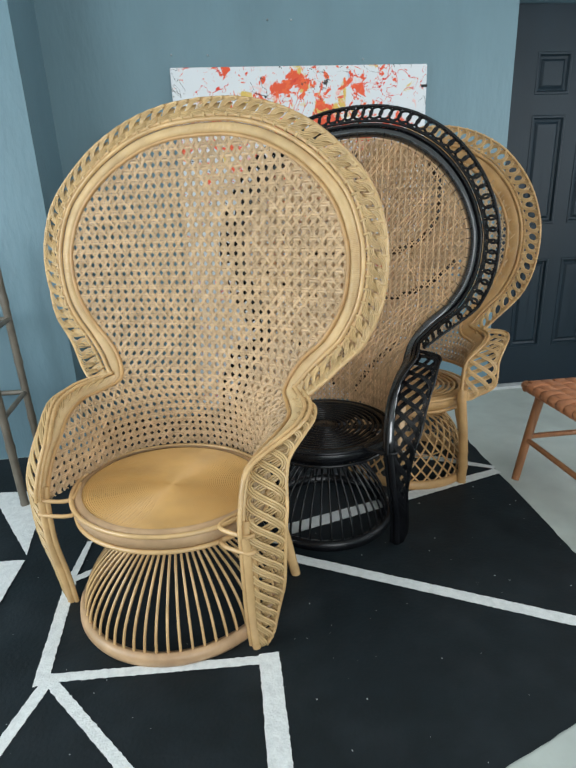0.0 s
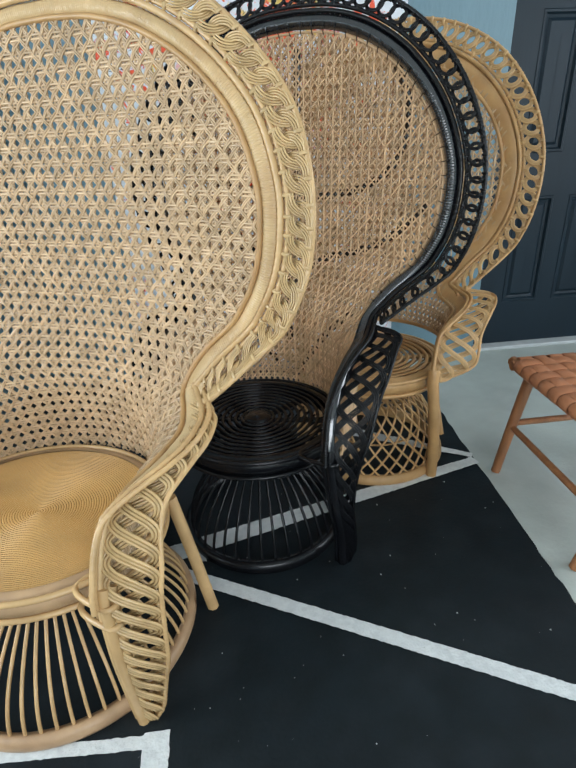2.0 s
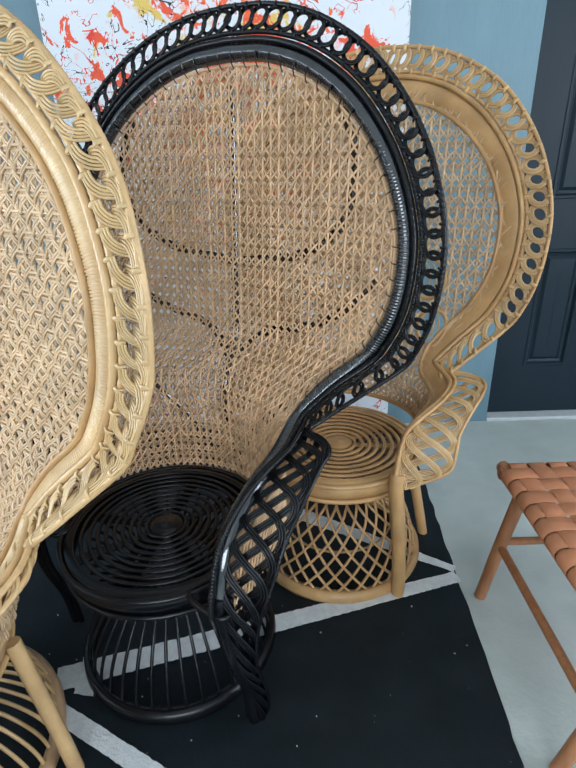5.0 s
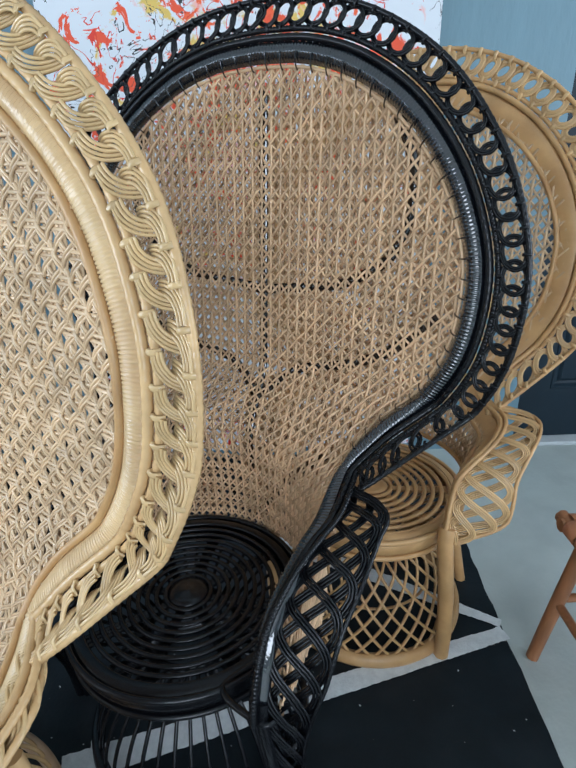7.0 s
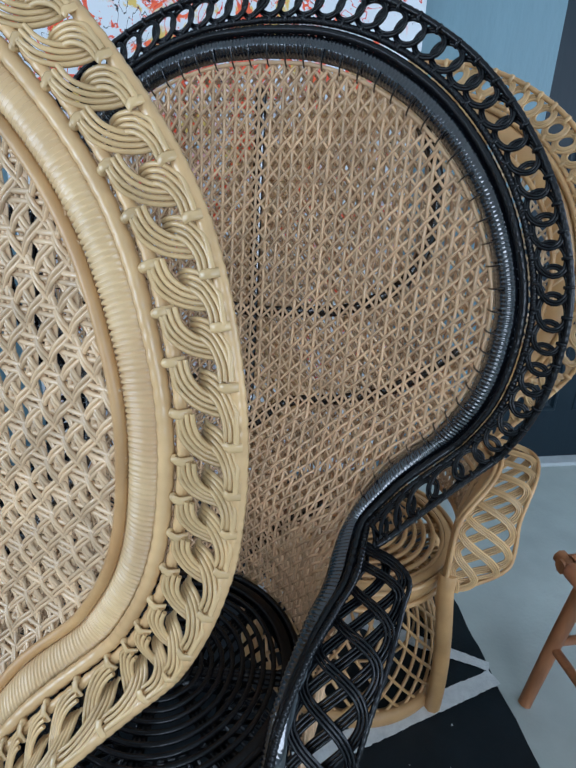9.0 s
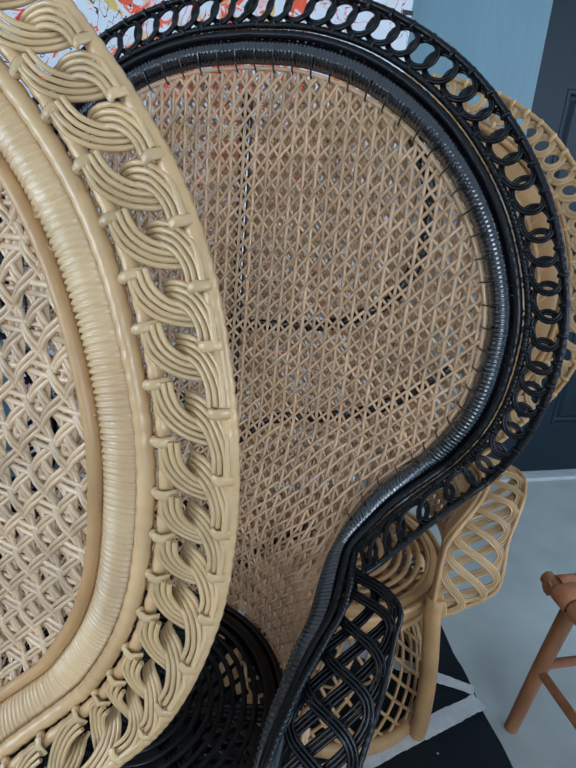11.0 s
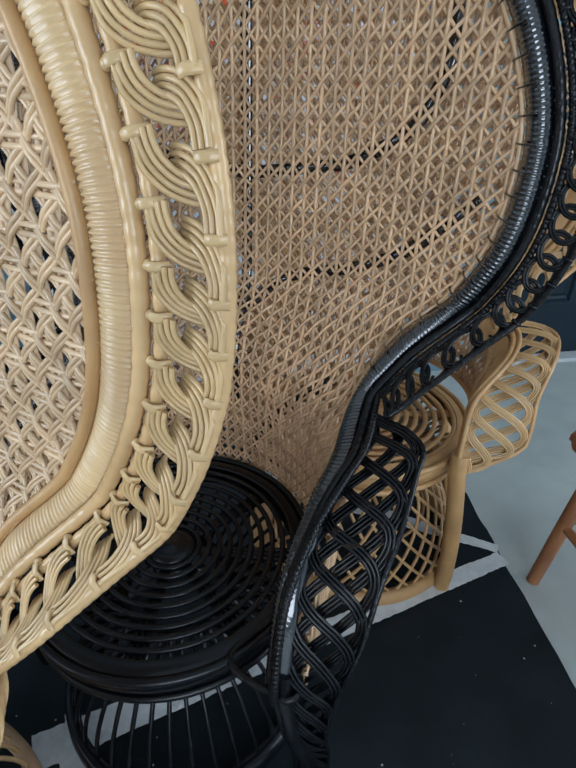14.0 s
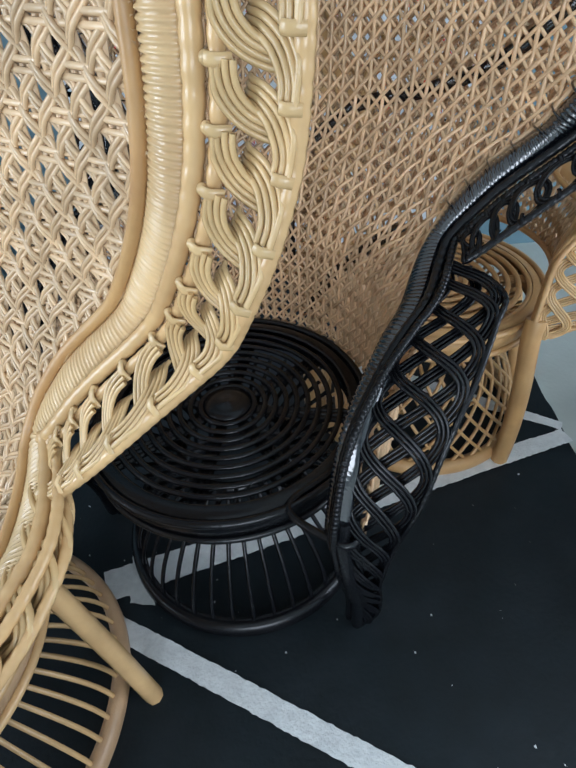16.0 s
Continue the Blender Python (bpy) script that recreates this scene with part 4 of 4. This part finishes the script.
peacock_chair(pose(0.253, 2.098, 0.0, 0, 0, -30), "black lacquered rattan peacock chair with a tan cane back",
              dict(half=HALF_SOFT, wide=1.065, waist=0.185, bend=0.63, rise=0.02, depth=0.385, radius=0.265, drop=0.015, mats=DARK, weave="lattice", s=0.0225, p=0.025, tall=0.026, lashing=0.036, strand=0.0030, inner_r=0.0034, bead=0.0075, bead_h=0.0012, band=0.043, band_h=0.021, turn=0.0070, ridge=0.0026, edge=0.109, rim_r=0.0055, lining=True,
                   cell=0.0375, ply=2, ply_r=0.0030, span=0.70, shear=0.10, lift=0.006, tie=0.0030, wing=WING_DARK, foot=(0.312, -0.112), wing_wave=0.29, wing_phases=5, wing_ply=3, wing_r=0.0030, leg_rods=THREE_RODS,
                   rear=False, binding=(0.0,), seat_r=0.247, seat_z=0.405, coil=0.020, solid=False, ring_r=0.262, neck=0.10, spokes=38, base="straight"))
peacock_chair(pose(0.735, 2.465, 0.0, 0, 0, -25), "amber rattan peacock chair with open coil seat and lattice drum base",
              dict(wide=0.945, waist=0.06, splay=-0.12, depth=0.345, radius=0.255, drop=0.055, mats=AMBER, weave="lattice", s=0.027, p=0.028, strand=0.0037, inset=0.028, band=0.030, band_h=0.006, turn=0.018, ridge=0.0005, edge=0.112, rim_r=0.006,
                   binding=(), lobes=((0.235, 0.785, 0.050), (0.20, 0.925, 0.058)), open_below=0.485,
                   cell=0.041, ply=3, ply_r=0.0038, span=0.58, shear=0.14, lift=0.006, tie=0.0050, wing=WING_SHORT, foot=(0.253, -0.148), wing_wave=0.20, wing_ply=4, wing_r=0.0025, leg_rods=((0.0, 0.0, 0.021),),
                   seat_r=0.240, seat_z=0.415, coil=0.0235, solid=False, ring_r=0.275, neck=0.10, spokes=30, base="lattice"))


# ---- woven leather stool ----
def stool():
    root = thing("stool", "low wooden stool with a woven tan leather strap seat", "stool")
    x0, x1, y0, y1, z = 1.185, 1.63, 1.68, 2.235, 0.435
    r = 0.019
    for xa in (x0, x1):
        sp = Soup()
        tube(sp, [(xa, y0 - 0.03, z), (xa, y1 + 0.03, z)], r, 8, up=(0, 0, 1))
        part("seat_rail", sp, TEAK, root)
    for ya in (y0, y1):
        sp = Soup()
        tube(sp, [(x0 - 0.02, ya, z - 0.004), (x1 + 0.02, ya, z - 0.004)], r * 0.95, 8, up=(0, 0, 1))
        part("seat_rail", sp, TEAK, root)
    for xa, sx in ((x0, -1), (x1, 1)):
        for ya, sy in ((y0, -1), (y1, 1)):
            sp = Soup()
            tube(sp, spline([(xa - sx * 0.06, ya - sy * 0.012, z - 0.01), (xa - sx * 0.01, ya - sy * 0.02, 0.2), (xa + sx * 0.033, ya - sy * 0.03, 0.0)], 8), np.linspace(0.021, 0.017, 8), 8, up=(0, 1, 0))
            part("leg", sp, TEAK, root)
    for xa, zz in ((x0 + 0.008, 0.19), (x1 - 0.008, 0.19)):
        sp = Soup()
        tube(sp, [(xa, y0 - 0.0, zz), (xa, y1 - 0.02, zz)], 0.012, 8, up=(0, 0, 1))
        part("stretcher", sp, TEAK, root)
    for ya in (y0 + 0.02, y1 - 0.02):
        sp = Soup()
        tube(sp, [(x0 + 0.0, ya, 0.205), (x1 - 0.0, ya, 0.205)], 0.012, 8, up=(0, 0, 1))
        part("stretcher", sp, TEAK, root)
    wx, wy = 0.050, 0.050
    nx, ny = 8, 10
    px, py = (x1 - x0) / nx, (y1 - y0 - 0.03) / ny

    def strap(path, side):
        sp = Soup()
        p = np.asarray(path)
        sd = np.asarray(side, float)
        t = unit(np.gradient(p, axis=0))
        nr = unit(np.cross(np.broadcast_to(sd, p.shape), t))
        g = np.stack([p - sd - nr * 0.0005, p - sd * 0.92 + nr * 0.0016, p + sd * 0.92 + nr * 0.0016, p + sd - nr * 0.0005, p + sd * 0.92 - nr * 0.0018, p - sd * 0.92 - nr * 0.0018, p - sd - nr * 0.0005], 1)
        sheet(sp, g)
        part("strap", sp, LEATHER, root)
    for i in range(nx):
        c = x0 + px * (i + 0.5)
        ys = np.linspace(y0 - 0.0, y1 + 0.0, 70)
        zz = z + r + 0.003 + 0.0032 * np.cos(np.pi * ((ys - y0 - 0.015) / py - 0.5 + i))
        path = np.stack([np.full(70, c), ys, zz], -1)
        a = np.linspace(0, np.pi * 1.1, 8)[1:]
        endp = np.stack([np.full(7, c), y1 + (r + 0.004) * np.sin(a), z + (r + 0.004) * np.cos(a)], -1)
        endn = np.stack([np.full(7, c), y0 - (r + 0.004) * np.sin(a[::-1]), z + (r + 0.004) * np.cos(a[::-1])], -1)
        strap(np.vstack([endn, path, endp]), (wx / 2 * 0.95, 0, 0))
    for j in range(ny):
        c = y0 + 0.015 + py * (j + 0.5)
        xs = np.linspace(x0, x1, 60)
        zz = z + r + 0.003 + 0.0032 * np.cos(np.pi * ((xs - x0) / px - 0.5 + j + 1))
        path = np.stack([xs, np.full(60, c), zz], -1)
        a = np.linspace(0, np.pi * 1.1, 8)[1:]
        endp = np.stack([x1 + (r + 0.004) * np.sin(a), np.full(7, c), z + (r + 0.004) * np.cos(a)], -1)
        endn = np.stack([x0 - (r + 0.004) * np.sin(a[::-1]), np.full(7, c), z + (r + 0.004) * np.cos(a[::-1])], -1)
        strap(np.vstack([endn, path, endp]), (0, wy / 2 * 0.95, 0))


stool()


# ---- rattan stand beside the pier ----
POLE = mat("weathered_pole", (0.15, 0.13, 0.10), 0.45, vary=0.25, scale=12, stain=0.5, stain_scale=8)


def stand():
    root = thing("rattan_stand", "worn grey-brown bamboo pole stand beside the wall pier", "stand")
    for x, y, lean in ((-1.08, 2.40, 0.02), (-1.45, 2.42, -0.02), (-1.11, 2.76, 0.02), (-1.45, 2.78, -0.02)):
        sp = Soup()
        p = np.linspace(0, 1, 40)[:, None] * np.array([-lean, 0, 1.12]) + np.array([x + lean, y, 0])
        r = 0.017 + 0.003 * (np.arange(40) % 10 == 0)
        tube(sp, p, r, 8, up=(0, 1, 0))
        part("pole", sp, POLE, root)
    for z in (0.42, 0.78):
        for a, b in (((-1.07, 2.40), (-1.45, 2.42)), ((-1.10, 2.76), (-1.45, 2.78)), ((-1.07, 2.40), (-1.10, 2.76)), ((-1.45, 2.42), (-1.45, 2.78))):
            sp = Soup()
            tube(sp, [(*a, z), (*b, z)], 0.012, 8, up=(0, 0, 1))
            part("crossbar", sp, POLE, root)


stand()
